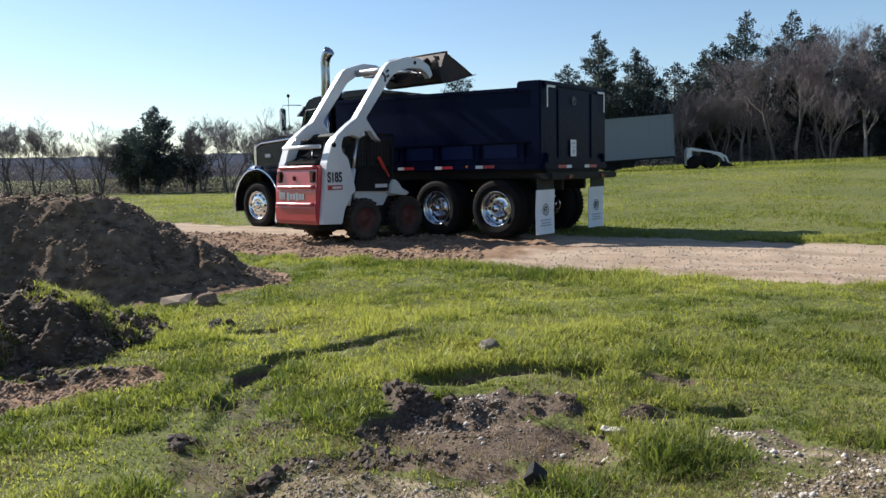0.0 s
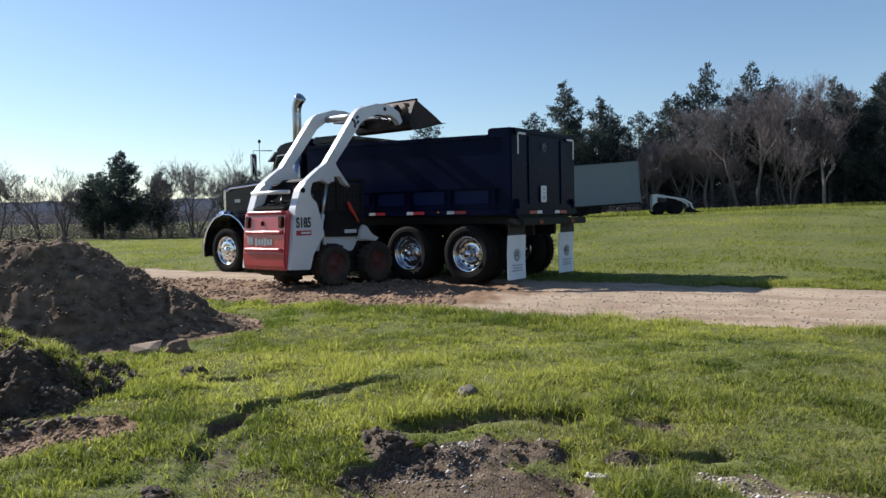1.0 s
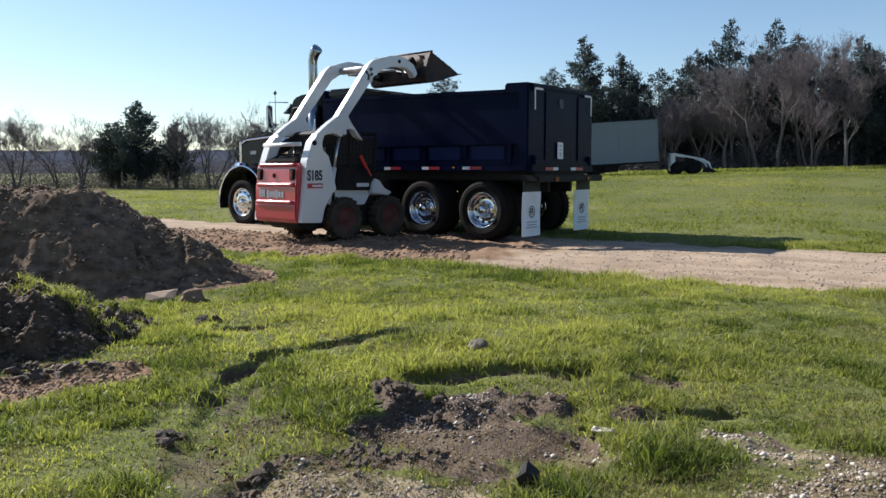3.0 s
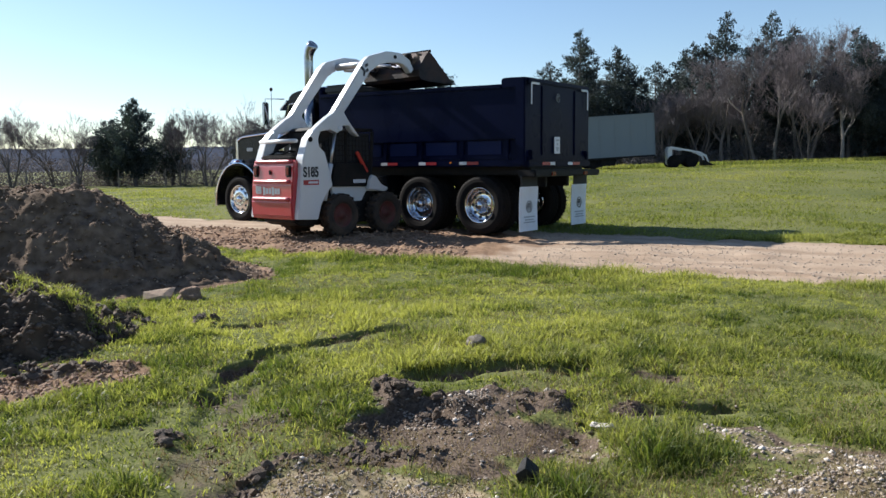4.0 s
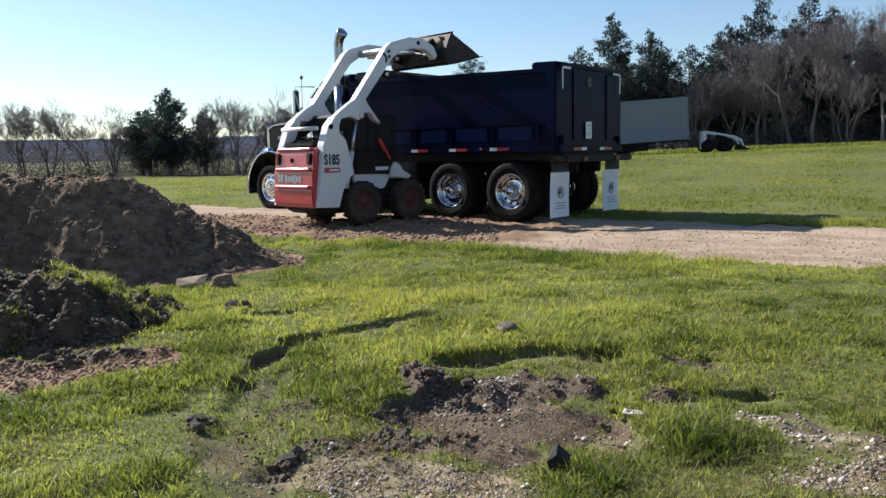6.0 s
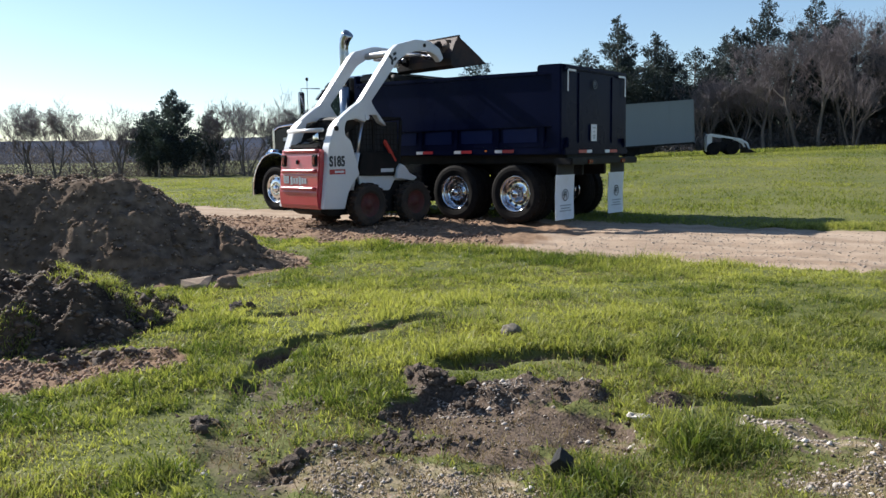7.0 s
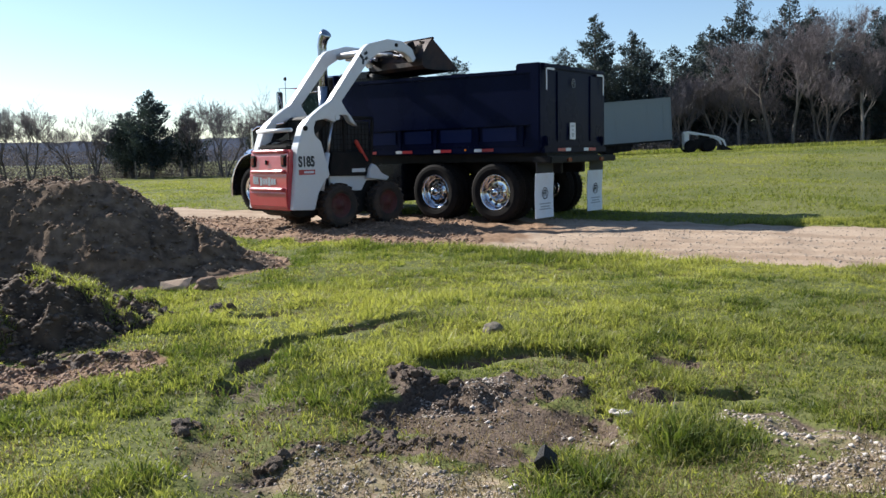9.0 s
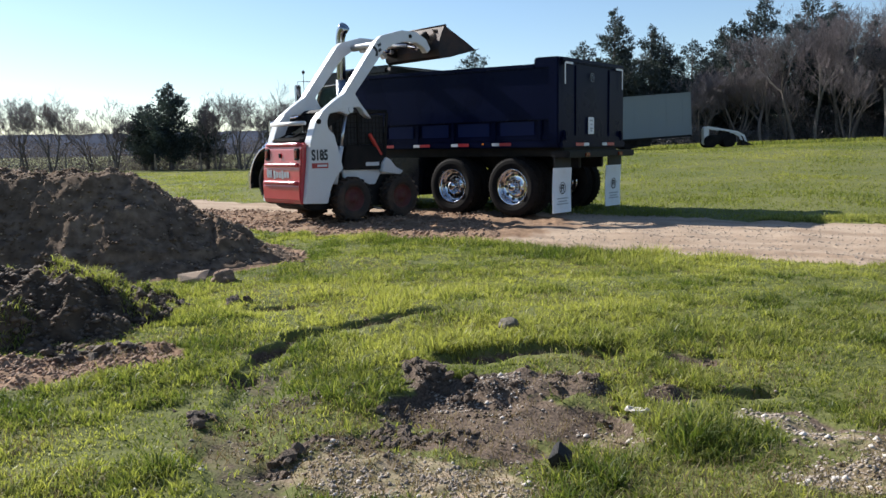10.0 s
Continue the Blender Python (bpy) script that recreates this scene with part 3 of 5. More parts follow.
    # the field beyond the road
    n = 250000
    y = 12.0 + 40 * rng.rand(n) ** 1.7
    x = (rng.rand(n) - 0.5) * 2 * (0.66 * y + 1)
    s, a = road_place(x, y)
    far_clump = fbm(x, y, 1.1, 3)
    ok = (s > 13.75 + 0.3 * far_clump) & (rng.rand(n) < np.clip(0.75 + far_clump * 1.2, 0.1, 1))
    x, y, far_clump = x[ok], y[ok], far_clump[ok]
    h = 0.04 + 0.035 * np.clip(far_clump + 0.3, 0, 1)
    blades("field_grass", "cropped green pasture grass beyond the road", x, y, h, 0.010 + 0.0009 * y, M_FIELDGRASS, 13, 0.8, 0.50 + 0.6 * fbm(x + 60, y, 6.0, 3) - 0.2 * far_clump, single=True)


def lump(radius, seed, squash=0.7, rough=0.35, detail=2):
    """An uneven stone or clod."""
    bm = bmesh.new()
    bmesh.ops.create_icosphere(bm, subdivisions=detail, radius=1)
    for v in bm.verts:
        p = v.co * 1.3 + Vector((seed * 3.1, seed * 1.7, seed))
        k = 1 + rough * noise.noise(p) + 0.5 * rough * noise.noise(p * 2.7) + 0.25 * rough * noise.noise(p * 6)
        v.co = Vector((v.co.x, v.co.y, v.co.z * squash)) * k * radius
    return bm


def chunk(seed, pieces=4, squash=0.65):
    """A crumbly clod or broken stone: a few angular fragments stuck together."""
    rng = random.Random(seed)
    bm = bmesh.new()
    for k in range(pieces):
        own = bmesh.new()
        r = 1.0 if k == 0 else rng.uniform(0.35, 0.6)
        c = Vector((0, 0, 0)) if k == 0 else Vector((rng.uniform(-0.8, 0.8), rng.uniform(-0.8, 0.8), rng.uniform(-0.3, 0.35)))
        for q in range(16):
            v = Vector((rng.gauss(0, 1), rng.gauss(0, 1), rng.gauss(0, 1))).normalized() * r * rng.uniform(0.65, 1.0)
            own.verts.new(c + Vector((v.x, v.y, v.z * squash)))
        made = bmesh.ops.convex_hull(own, input=own.verts[:])
        bmesh.ops.delete(own, geom=list({g for g in made["geom_interior"] + made["geom_unused"] if isinstance(g, bmesh.types.BMVert)}), context="VERTS")
        merge(bm, own)
    return bm


def build_stones():
    def stone(name, x, y, r, mat, seed, squash, label, category="stone", turn=(0, 0, 0), rise=0.45, stretch=(1, 1, 1), flat=False):
        ob = part(name, chunk(seed, 1 if squash < 0.5 else 2, squash) if flat else lump(1, seed, squash, 0.5, 3), mat, label=label, smooth=not flat)
        z = float(land(x, y))
        ob.matrix_basis = pose(x, y, z + r * squash * rise, *turn) @ Matrix.Diagonal((r * stretch[0], r * stretch[1], r * stretch[2], 1))
        tagged(ob, category=category)
    stone("stone", 0.62, 4.22, 0.062, M_WHITESTONE, 2, 0.6, "pale angular stone lying on bare soil", turn=(10, 12, 25), stretch=(1.1, 0.75, 0.8), flat=True)
    stone("stone", 0.15, 5.86, 0.062, M_GREYSTONE, 5, 0.8, "grey weathered stone standing in the grass", rise=0.7, turn=(0, 0, 40))
    stone("clay_lump", 0.18, 3.62, 0.072, M_DARKROCK, 9, 1.0, "black clay lump lying in the grass", "clod", turn=(15, 10, 30), rise=0.55, stretch=(0.85, 0.8, 1.0), flat=True)
    stone("earth_slab", -2.62, 8.10, 0.19, M_CRUMB, 14, 0.30, "tan slab of earth at the foot of the heap", "clod", turn=(14, 0, 10), rise=0.8, stretch=(1.15, 0.8, 1.2), flat=True)
    stone("earth_clod", -2.33, 8.06, 0.10, M_REDCLOD, 21, 0.8, "brown earth clod at the foot of the heap", "clod", turn=(0, 0, 70))
    rng = random.Random(5)
    clod_mesh = [part("earth_clod", chunk(30 + k, 5), M_CLOD).data for k in range(7)]
    for o in [o for o in bpy.data.objects if o.data in clod_mesh]:
        bpy.data.objects.remove(o)

    def clods(line, count, spread, size, group, label, mat=None):
        for k in range(count):
            t = rng.random() * (len(line) - 1)
            i = min(int(t), len(line) - 2)
            f = t - i
            x = line[i][0] * (1 - f) + line[i + 1][0] * f + rng.uniform(-spread, spread)
            y = line[i][1] * (1 - f) + line[i + 1][1] * f + rng.uniform(-spread, spread)
            r = size * rng.uniform(0.35, 1.0) ** 1.4
            ob = new("earth_clod", rng.choice(clod_mesh))
            ob.matrix_basis = pose(x, y, float(land(x, y)) + r * 0.3, rng.uniform(-30, 30), rng.uniform(-30, 30), rng.uniform(0, 360)) @ Matrix.Diagonal((r, r * rng.uniform(0.7, 1), r, 1))
            tagged(ob, label, "clod", group)
    clods(SCRAPE_RIM[:3], 34, 0.10, 0.050, "clods round the scrape", "dark soil clod on the bare scrape")
    clods(SCRAPE_RIM[2:], 22, 0.10, 0.036, "clods round the scrape", "dark soil clod on the bare scrape")
    clods([(-0.52, 4.50), (-0.48, 4.20), (-0.50, 3.96)], 20, 0.08, 0.045, "clods round the scrape", "dark soil clod on the bare scrape")
    clods([(-0.56, 3.94), (-0.30, 3.92), (0.04, 3.90)], 28, 0.07, 0.042, "clods round the scrape", "dark soil clod on the bare scrape")
    clods([(0.30, 4.60), (0.52, 4.52), (0.62, 4.10)], 24, 0.09, 0.036, "clods round the scrape", "dark soil clod on the bare scrape")
    clods(RUT_HOLE, 14, 0.12, 0.036, "clods round the scrape", "dark soil clod on the bare scrape")
    clods(RUT_RIM, 26, 0.07, 0.032, "clods in the ruts", "dark soil clod in a wheel rut")
    clods(RUT_WEST[2:], 36, 0.06, 0.036, "clods in the ruts", "dark soil clod in a wheel rut")
    clods([(-1.39, 4.26), (-1.36, 4.16)], 8, 0.06, 0.060, "clods in the ruts", "dark soil clod in a wheel rut")
    clods([(-0.95, 3.80), (-0.88, 3.72)], 7, 0.06, 0.050, "clods in the ruts", "dark soil clod in a wheel rut")
    clods([(-0.80, 4.70), (-0.72, 4.72)], 6, 0.05, 0.040, "clods in the ruts", "dark soil clod in a wheel rut")
    clods([(-2.6, 6.70), (-2.3, 6.85), (-1.9, 6.95)], 18, 0.08, 0.06, "clods by the sod mound", "dark soil clod beside the sod mound")
    clods([(-2.75, 5.35), (-2.42, 5.42), (-2.20, 5.50)], 26, 0.10, 0.07, "clods by the sod mound", "dark soil clod beside the sod mound")
    # gravel and crumbs, too many to count
    def crumbs(name, label, px, py, size, mat, seed, lift=0.0):
        rs = np.random.RandomState(seed)
        oct_v = np.array([(1, 0, 0), (-1, 0, 0), (0, 1, 0), (0, -1, 0), (0, 0, 0.7), (0, 0, -0.5)])
        oct_f = np.array([(0, 2, 4), (2, 1, 4), (1, 3, 4), (3, 0, 4), (2, 0, 5), (1, 2, 5), (3, 1, 5), (0, 3, 5)])
        n = len(px)
        a = rs.rand(n) * math.tau
        c, s_ = np.cos(a), np.sin(a)
        v = oct_v[None] * (size * (0.4 + rs.rand(n) ** 2 * 1.2))[:, None, None] * (0.6 + 0.6 * rs.rand(n, 6, 1))
        r = np.stack([v[..., 0] * c[:, None] - v[..., 1] * s_[:, None], v[..., 0] * s_[:, None] + v[..., 1] * c[:, None], v[..., 2]], -1)
        r += np.stack([px, py, land(px, py) + lift + size * 0.2], 1)[:, None]
        f = (oct_f[None] + np.arange(n)[:, None, None] * 6).reshape(-1, 3)
        tagged(new(name, mesh_from(name, r.reshape(-1, 3), f, mat)), label, "gravel", kind="stuff")
    rs = np.random.RandomState(8)
    x, y = rs.uniform(-1.4, 2.4, 130000), rs.uniform(3.0, 4.8, 130000)
    road, soil, churn, gravel = covers(x, y)
    ok = rs.rand(len(x)) < gravel * (0.06 + 0.75 * np.clip(fbm(x, y, 0.22, 2), 0, 1)) + 0.03 * soil + 0.25 * smooth(0.16, 0.05, near_line(x, y, [(-0.22, 4.66), (0.04, 4.64)]))
    crumbs("gravel", "pale limestone gravel on the bare ground", x[ok], y[ok], 0.0085, M_STONE, 1)
    ok &= rs.rand(len(x)) < 0.035
    crumbs("gravel", "larger pale stones among the gravel", x[ok], y[ok], 0.015, M_WHITESTONE, 6)
    # broken earth over the sod mound and the heap's face
    x, y = rs.uniform(-5.0, -1.9, 9000), rs.uniform(4.8, 7.6, 9000)
    z = sod_height(x, y)
    ok = z > 0.01
    crumbs("soil_crumbs", "broken dark soil over the sod mound", x[ok], y[ok], 0.026, M_CLOD, 8, lift=z[ok])
    x, y = rs.uniform(-7, -2.2, 2500), rs.uniform(8.0, 9.6, 2500)
    z = pile_height(x, y)
    ok = z > 0.02
    crumbs("loose_earth", "sandy earth clods on the heap's face", x[ok], y[ok], 0.022, M_PILE, 9, lift=z[ok])
    # crumbs along the heap's crest and down its shoulder, sunlight painted as pale tan
    x, y = rs.uniform(-8, -2.0, 60000), rs.uniform(8.0, 10.6, 60000)
    z = pile_height(x, y)
    ok = (z > 0.01) & (rs.rand(len(x)) < 0.02 + 0.30 * smooth(0.86, 0.96, z) * np.clip(0.4 + 2 * fbm(x, y, 0.5, 2), 0, 1) + 0.10 * smooth(9.2, 9.7, y) * smooth(-4.2, -3.6, x))
    crumbs("loose_earth", "crumbs on the heap's crest, coloured pale as if sunlit", x[ok], y[ok], 0.018, M_CRUMB, 7, lift=z[ok])
    x, y = rs.uniform(-2.2, 1.6, 60000), rs.uniform(3.3, 6.9, 60000)
    road, soil, churn, gravel = covers(x, y)
    ok = rs.rand(len(x)) < soil * np.clip(0.05 + fbm(x, y, 0.3, 2), 0, 0.5)
    crumbs("soil_crumbs", "dark soil crumbs in the ruts", x[ok], y[ok], 0.011, M_CLOD, 2)
    x, y = rs.uniform(-3.5, 10, 220000), rs.uniform(6, 15, 220000)
    s, a = road_place(x, y)
    strip = np.exp(-((s - 9.85 - 0.5 * fbm(x, y, 1.5)) / 0.40) ** 2) * smooth(-1.5, 1.0, a) + 0.06
    road, soil, churn, gravel = covers(x, y)
    ok = (rs.rand(len(x)) < strip * 0.9) & (road > 0.5) & (churn < 0.3)
    crumbs("road_gravel", "pale gravel strewn along the sandy road", x[ok], y[ok], 0.014, M_STONE, 3)
    x, y = rs.uniform(-8, 0.5, 26000), rs.uniform(9, 19, 26000)
    road, soil, churn, gravel = covers(x, y)
    ok = rs.rand(len(x)) < churn * 0.6
    crumbs("loose_earth", "loose red-brown earth crumbs on the churned ground", x[ok], y[ok], 0.030, M_REDCLOD, 4)
    x, y = rs.uniform(-3.8, -1.7, 9000), rs.uniform(4.3, 5.7, 9000)
    road, soil, churn, gravel = covers(x, y)
    ok = rs.rand(len(x)) < churn * 0.5
    crumbs("loose_earth", "red-brown earth crumbs before the sod mound", x[ok], y[ok], 0.016, M_REDCLOD, 5)


def heap(name, label, x0, x1, y0, y1, step, height, mat):
    """A heap over a stretch of the plan; only where it stands above the ground."""
    xs, ys = np.arange(x0, x1, step), np.arange(y0, y1, step)
    gx, gy = np.meshgrid(xs, ys)
    z = height(gx, gy)
    base = land(gx, gy)
    z = np.where(z > 0, base + z, base - 0.08)
    nx, ny = len(xs), len(ys)
    i = (np.arange(ny - 1)[:, None] * nx + np.arange(nx - 1)[None]).ravel()
    me = mesh_from(name, np.stack([gx.ravel(), gy.ravel(), z.ravel()], 1), np.stack([i, i + 1, i + nx + 1, i + nx], 1), mat, smooth=True)
    return tagged(new(name, me), label, "earth")


def pile_height(x, y):
    d = np.hypot(np.maximum(x + 4.08, 0) * 1.0 + 0.55 * np.minimum(x + 8.0, 0), (y - 9.3) * np.where(y < 9.3, 1.75, 0.9))
    d = d + 0.16 * fbm(x, y, 1.6, 3)
    z = 1.20 - 0.60 * d
    z = np.minimum(z, 0.985 + 0.05 * fbm(x, y, 0.9, 3))
    z = np.where(z < 0.22, 0.22 * np.exp((z - 0.22) / 0.20) - 0.055, z)
    on = smooth(0.02, 0.35, z)
    # slips, scarps and runnels down the face
    u = x + 0.45 * (y - 9) + 0.25 * fbm(x + 2, y, 0.7, 2)
    g = np.abs(fbm(u * 1.6 + 3, y * 0.3, 0.8, 2))
    z = z - 0.07 * smooth(0.03, 0.0, g) * on * smooth(-0.1, 0.15, fbm(x + 9, y + 4, 0.9, 2) + 0.05)
    q = 9 * fbm(u, y * 0.5, 0.7, 3)
    z = z + on * (0.011 * (np.floor(q) + smooth(0.75, 1.0, q - np.floor(q))) + 0.05 * fbm(x, y * 0.6, 0.9, 4))
    return z + (0.06 * fbm(x, y, 0.11, 3) + 0.03 * np.abs(fbm(x + 8, y, 0.3, 3))) * smooth(-0.02, 0.1, z)


def sod_height(x, y):
    d = np.hypot((x + 3.45) / 1.3, (y - 6.2) / np.where(y < 6.2, 0.95, 1.45)) + 0.22 * fbm(x, y, 0.6, 3)
    z = 0.43 * smooth(1.0, 0.2, d) - 0.015
    return z + smooth(0.0, 0.05, z) * (0.16 * fbm(x, y, 0.40, 4) + 0.13 * fbm(x, y, 0.11, 2))


def build_heaps():
    heap("earth_mound", "large heap of dry sandy brown earth", -9.5, -1.6, 7.6, 12.6, 0.023, pile_height, M_PILE)
    heap("sod_mound", "mound of dark turned topsoil with grass on it", -5.4, -1.8, 4.6, 8.0, 0.020, sod_height, M_SOD)
    rng = np.random.RandomState(21)
    n = 40000
    x, y = rng.uniform(-5.2, -2.2, n), rng.uniform(5.2, 7.2, n)
    z = sod_height(x, y)
    ok = (z > 0.02) & (fbm(x + 7, y, 0.30, 3) > 0.20 - 0.22 * smooth(5.9, 6.5, y) + 0.12 * smooth(-2.9, -2.4, x))
    x, y, z = x[ok], y[ok], z[ok]
    blades("sod_grass", "grass growing on the sod mound", x, y, 0.03 + 0.045 * rng.rand(len(x)), 0.006, M_GRASS, 22, 1.1, np.full(len(x), 0.50), lift=land(x, y) + z)

# ---- the dump truck ----
def text_mesh(body, size, depth):
    cu = bpy.data.curves.new("lettering", "FONT")
    cu.offset = 0.010
    cu.body, cu.size, cu.extrude, cu.align_x, cu.align_y = body, size, depth, "CENTER", "CENTER"
    ob = new("lettering", cu)
    bpy.context.view_layer.update()
    me = bpy.data.meshes.new_from_object(ob.evaluated_get(bpy.context.evaluated_depsgraph_get()))
    bpy.data.objects.remove(ob)
    return me


def truck_wheel(parent, x, y, face, deep, name="wheel"):
    """A steel-belted tyre on a bright disc wheel; face: +1 where the outside looks to the left."""
    hub = part(name, lathe([(0, 0.17), (0.055, 0.168), (0.075, 0.15), (0.085, 0.06), (0.11, 0.02), (0.11, -0.1), (0, -0.1)], 24), M_CHROME, parent, "chrome hub", True)
    hub.matrix_basis = pose(x, y, 0.53, 0, 0, 0 if face > 0 else 180)
    tyre = lathe([(0.325, 0.115), (0.35, 0.135), (0.42, 0.148), (0.475, 0.142), (0.505, 0.125), (0.524, 0.10), (0.53, 0.06), (0.53, 0.045), (0.518, 0.04), (0.518, 0.032), (0.53, 0.027),
                  (0.53, -0.027), (0.518, -0.032), (0.518, -0.04), (0.53, -0.045), (0.53, -0.06), (0.524, -0.10), (0.505, -0.125), (0.475, -0.142), (0.42, -0.148), (0.35, -0.135), (0.325, -0.115)], 56, closed=True)
    for k in range(44):
        a = k * math.tau / 44
        for s in (-1, 1):
            box(0.522 * math.cos(a), s * 0.095, 0.522 * math.sin(a), 0.03, 0.045, 0.022, 0, Matrix.Rotation(-a, 4, "Y"), tyre)
    part("tyre", tyre, M_RUBBER, hub, smooth=False)
    if deep:
        prof = [(0.318, 0.112), (0.326, 0.124), (0.318, 0.130), (0.300, 0.120), (0.288, 0.095), (0.280, 0.03), (0.262, -0.005), (0.225, -0.02), (0.15, -0.012), (0.11, 0.01), (0.10, 0.03)]
    else:
        prof = [(0.318, 0.112), (0.326, 0.124), (0.318, 0.130), (0.300, 0.118), (0.288, 0.090), (0.280, 0.082), (0.255, 0.098), (0.21, 0.118), (0.15, 0.125), (0.11, 0.118), (0.09, 0.12)]
    part("rim", lathe(prof, 48), M_CHROME if deep else M_ALLOY, hub, "polished disc wheel", True)
    # no opening is cut: a dark disc paints the shade inside each hole
    hole = lathe([(0, 0.004), (0.030, 0.004), (0.034, -0.01)], 14)
    first = part("hand_hole", hole, M_MARK, hub, "dark disc painted as the shade in a hand hole")
    nut = part("wheel_nut", lathe([(0, 0.03), (0.012, 0.03), (0.015, 0.0)], 6), M_CHROME, hub)
    for k in range(10):
        a = k * math.tau / 10
        r, yy = (0.232, -0.012) if deep else (0.233, 0.112)
        m = Matrix.Translation((r * math.cos(a), yy, r * math.sin(a))) @ (Matrix() if deep else Matrix.Rotation(0.25, 4, Vector((-math.sin(a), 0, math.cos(a)))))
        mn = Matrix.Translation((0.142 * math.cos(a + 0.3), (-0.01 if deep else 0.122), 0.142 * math.sin(a + 0.3)))
        if k == 0:
            first.matrix_basis, nut.matrix_basis = m, mn
        else:
            for src, mm in ((first, m), (nut, mn)):
                o = new(src.name.split(".")[0], src.data)
                o.parent, o.matrix_basis = hub, mm
    return hub


def emblem(parent, mat, x, y, z, size, face, name="emblem"):
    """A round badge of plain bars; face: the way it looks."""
    bm = bmesh.new()
    for k in range(24):
        a, b = k * math.tau / 24, (k + 1) * math.tau / 24
        bm.faces.new([bm.verts.new((r * size * math.cos(c), 0, r * size * math.sin(c))) for r, c in ((0.62, a), (0.62, b), (0.52, b), (0.52, a))])
    for u0, v0, u1, v1 in ((-0.30, -0.36, -0.16, 0.36), (-0.16, 0.20, 0.30, 0.36), (-0.44, -0.06, 0.20, 0.08), (0.14, -0.36, 0.28, 0.20)):
        bm.faces.new([bm.verts.new((u * size, 0, v * size)) for u, v in ((u0, v0), (u1, v0), (u1, v1), (u0, v1))])
    bmesh.ops.solidify(bm, geom=bm.faces[:], thickness=0.003)
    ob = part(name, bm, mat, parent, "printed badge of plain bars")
    ob.matrix_basis = pose(x, y, z, 0, 0, face)
    return ob


def build_truck():
    t = thing("dump_truck", pose(1.66, 15.94, -0.03, 0, 0, 141.5), "dark navy dump truck with chrome wheels parked on the road", "truck")
    # running gear
    for x in (0, 1.37):
        for s in (1, -1):
            truck_wheel(t, x, 1.06 * s, s, True)
            truck_wheel(t, x, 0.73 * s, s, True)
        part("axle", tube([(x, -0.7, 0.53), (x, 0.7, 0.53)], 0.09, 14), M_BLACKSTEEL, t)
        part("axle_housing", lump(0.24, 3, 0.9, 0.1, 2), M_BLACKSTEEL, t, smooth=True).matrix_basis = pose(x, 0, 0.55)
    for s in (1, -1):
        truck_wheel(t, 6.65, 1.05 * s, s, False)
        part("frame_rail", box(3.1, 0.42 * s, 0.98, 8.1, 0.09, 0.26, 0.015), M_BLACKSTEEL, t)
        part("leaf_spring", box(6.65, 0.5 * s, 0.72, 1.3, 0.09, 0.08, 0.02), M_BLACKSTEEL, t)
    part("front_axle", tube([(6.65, -0.95, 0.5), (6.65, 0.95, 0.5)], 0.07, 12), M_BLACKSTEEL, t)
    # dump body: hollow tub with rails
    part("body_floor", box(1.5, 0, 1.40, 4.95, 2.36, 0.12, 0.02), M_BODY, t)
    for s in (1, -1):
        part("body_side", prism([(-0.92, 1.72), (3.95, 1.74), (3.95, 2.66), (-0.92, 2.58)], 1.12 * s, 1.19 * s, 0.012), M_BODY, t, "blue-black steel side")
        part("lower_side", box(1.5, 1.12 * s, 1.52, 4.87, 0.05, 0.46, 0.01), M_BODY, t)
        part("top_rail", prism([(-0.50, 2.575), (3.95, 2.655), (3.95, 2.735), (-0.50, 2.650)], 1.08 * s, 1.225 * s, 0.02), M_BODY, t)
        part("tail_riser", prism([(-0.97, 2.56), (-0.49, 2.57), (-0.49, 2.74), (-0.55, 2.755), (-0.97, 2.745)], 1.06 * s, 1.225 * s, 0.02), M_BODY, t)
        part("corner_post", box(-0.87, 1.15 * s, 1.99, 0.20, 0.155, 1.50, 0.02), M_BODY, t)
        part("bottom_rail", prism([(-0.97, 1.22), (3.95, 1.24), (3.95, 1.35), (-0.97, 1.34)], 1.07 * s, 1.20 * s, 0.015), M_BODY, t)
        part("waist_rail", box(1.5, 1.185 * s, 1.72, 4.87, 0.06, 0.05, 0.015), M_BODY, t)
        for a, b in ((-0.46, 0.26), (0.50, 1.22), (1.44, 2.10), (2.32, 2.98), (3.15, 3.8)):
            part("side_panel", prism([(a, 1.37), (b, 1.37), (b, 1.68), (a, 1.68)], 1.150 * s, 1.168 * s, 0.008), M_PANEL, t, "recessed panel, lighter navy painted as sky reflection")
        for f in (-0.58, 0.38, 1.33, 2.21, 3.06, 3.87):
            part("rib", box(f, 1.165 * s, 1.52, 0.09, 0.06, 0.38, 0.015), M_BODY, t)
        for f, first in ((0.24, 1), (1.18, 1), (2.12, 1), (3.05, 1)):
            part("reflector", box(f + 0.10, 1.2035 * s, 1.288, 0.16, 0.006, 0.055, 0.002), M_REFWHITE, t, "white reflective tape")
            part("reflector", box(f - 0.11, 1.2035 * s, 1.288, 0.25, 0.006, 0.055, 0.002), M_REFRED, t, "red reflective tape")
        part("marker_lamp", box(0.62, 1.206 * s, 1.30, 0.05, 0.02, 0.03, 0.008), M_AMBER, t, "small amber lamp")
    part("subframe", box(1.5, 0, 1.24, 4.9, 2.0, 0.34, 0.02), M_BLACKSTEEL, t)
    part("headboard", box(3.97, 0, 2.12, 0.08, 2.36, 1.55, 0.02), M_BODY, t)
    part("tarp_housing", box(3.45, 0, 2.82, 0.90, 2.30, 0.20, 0.06), M_BLACKPAINT, t, "black tarp housing")
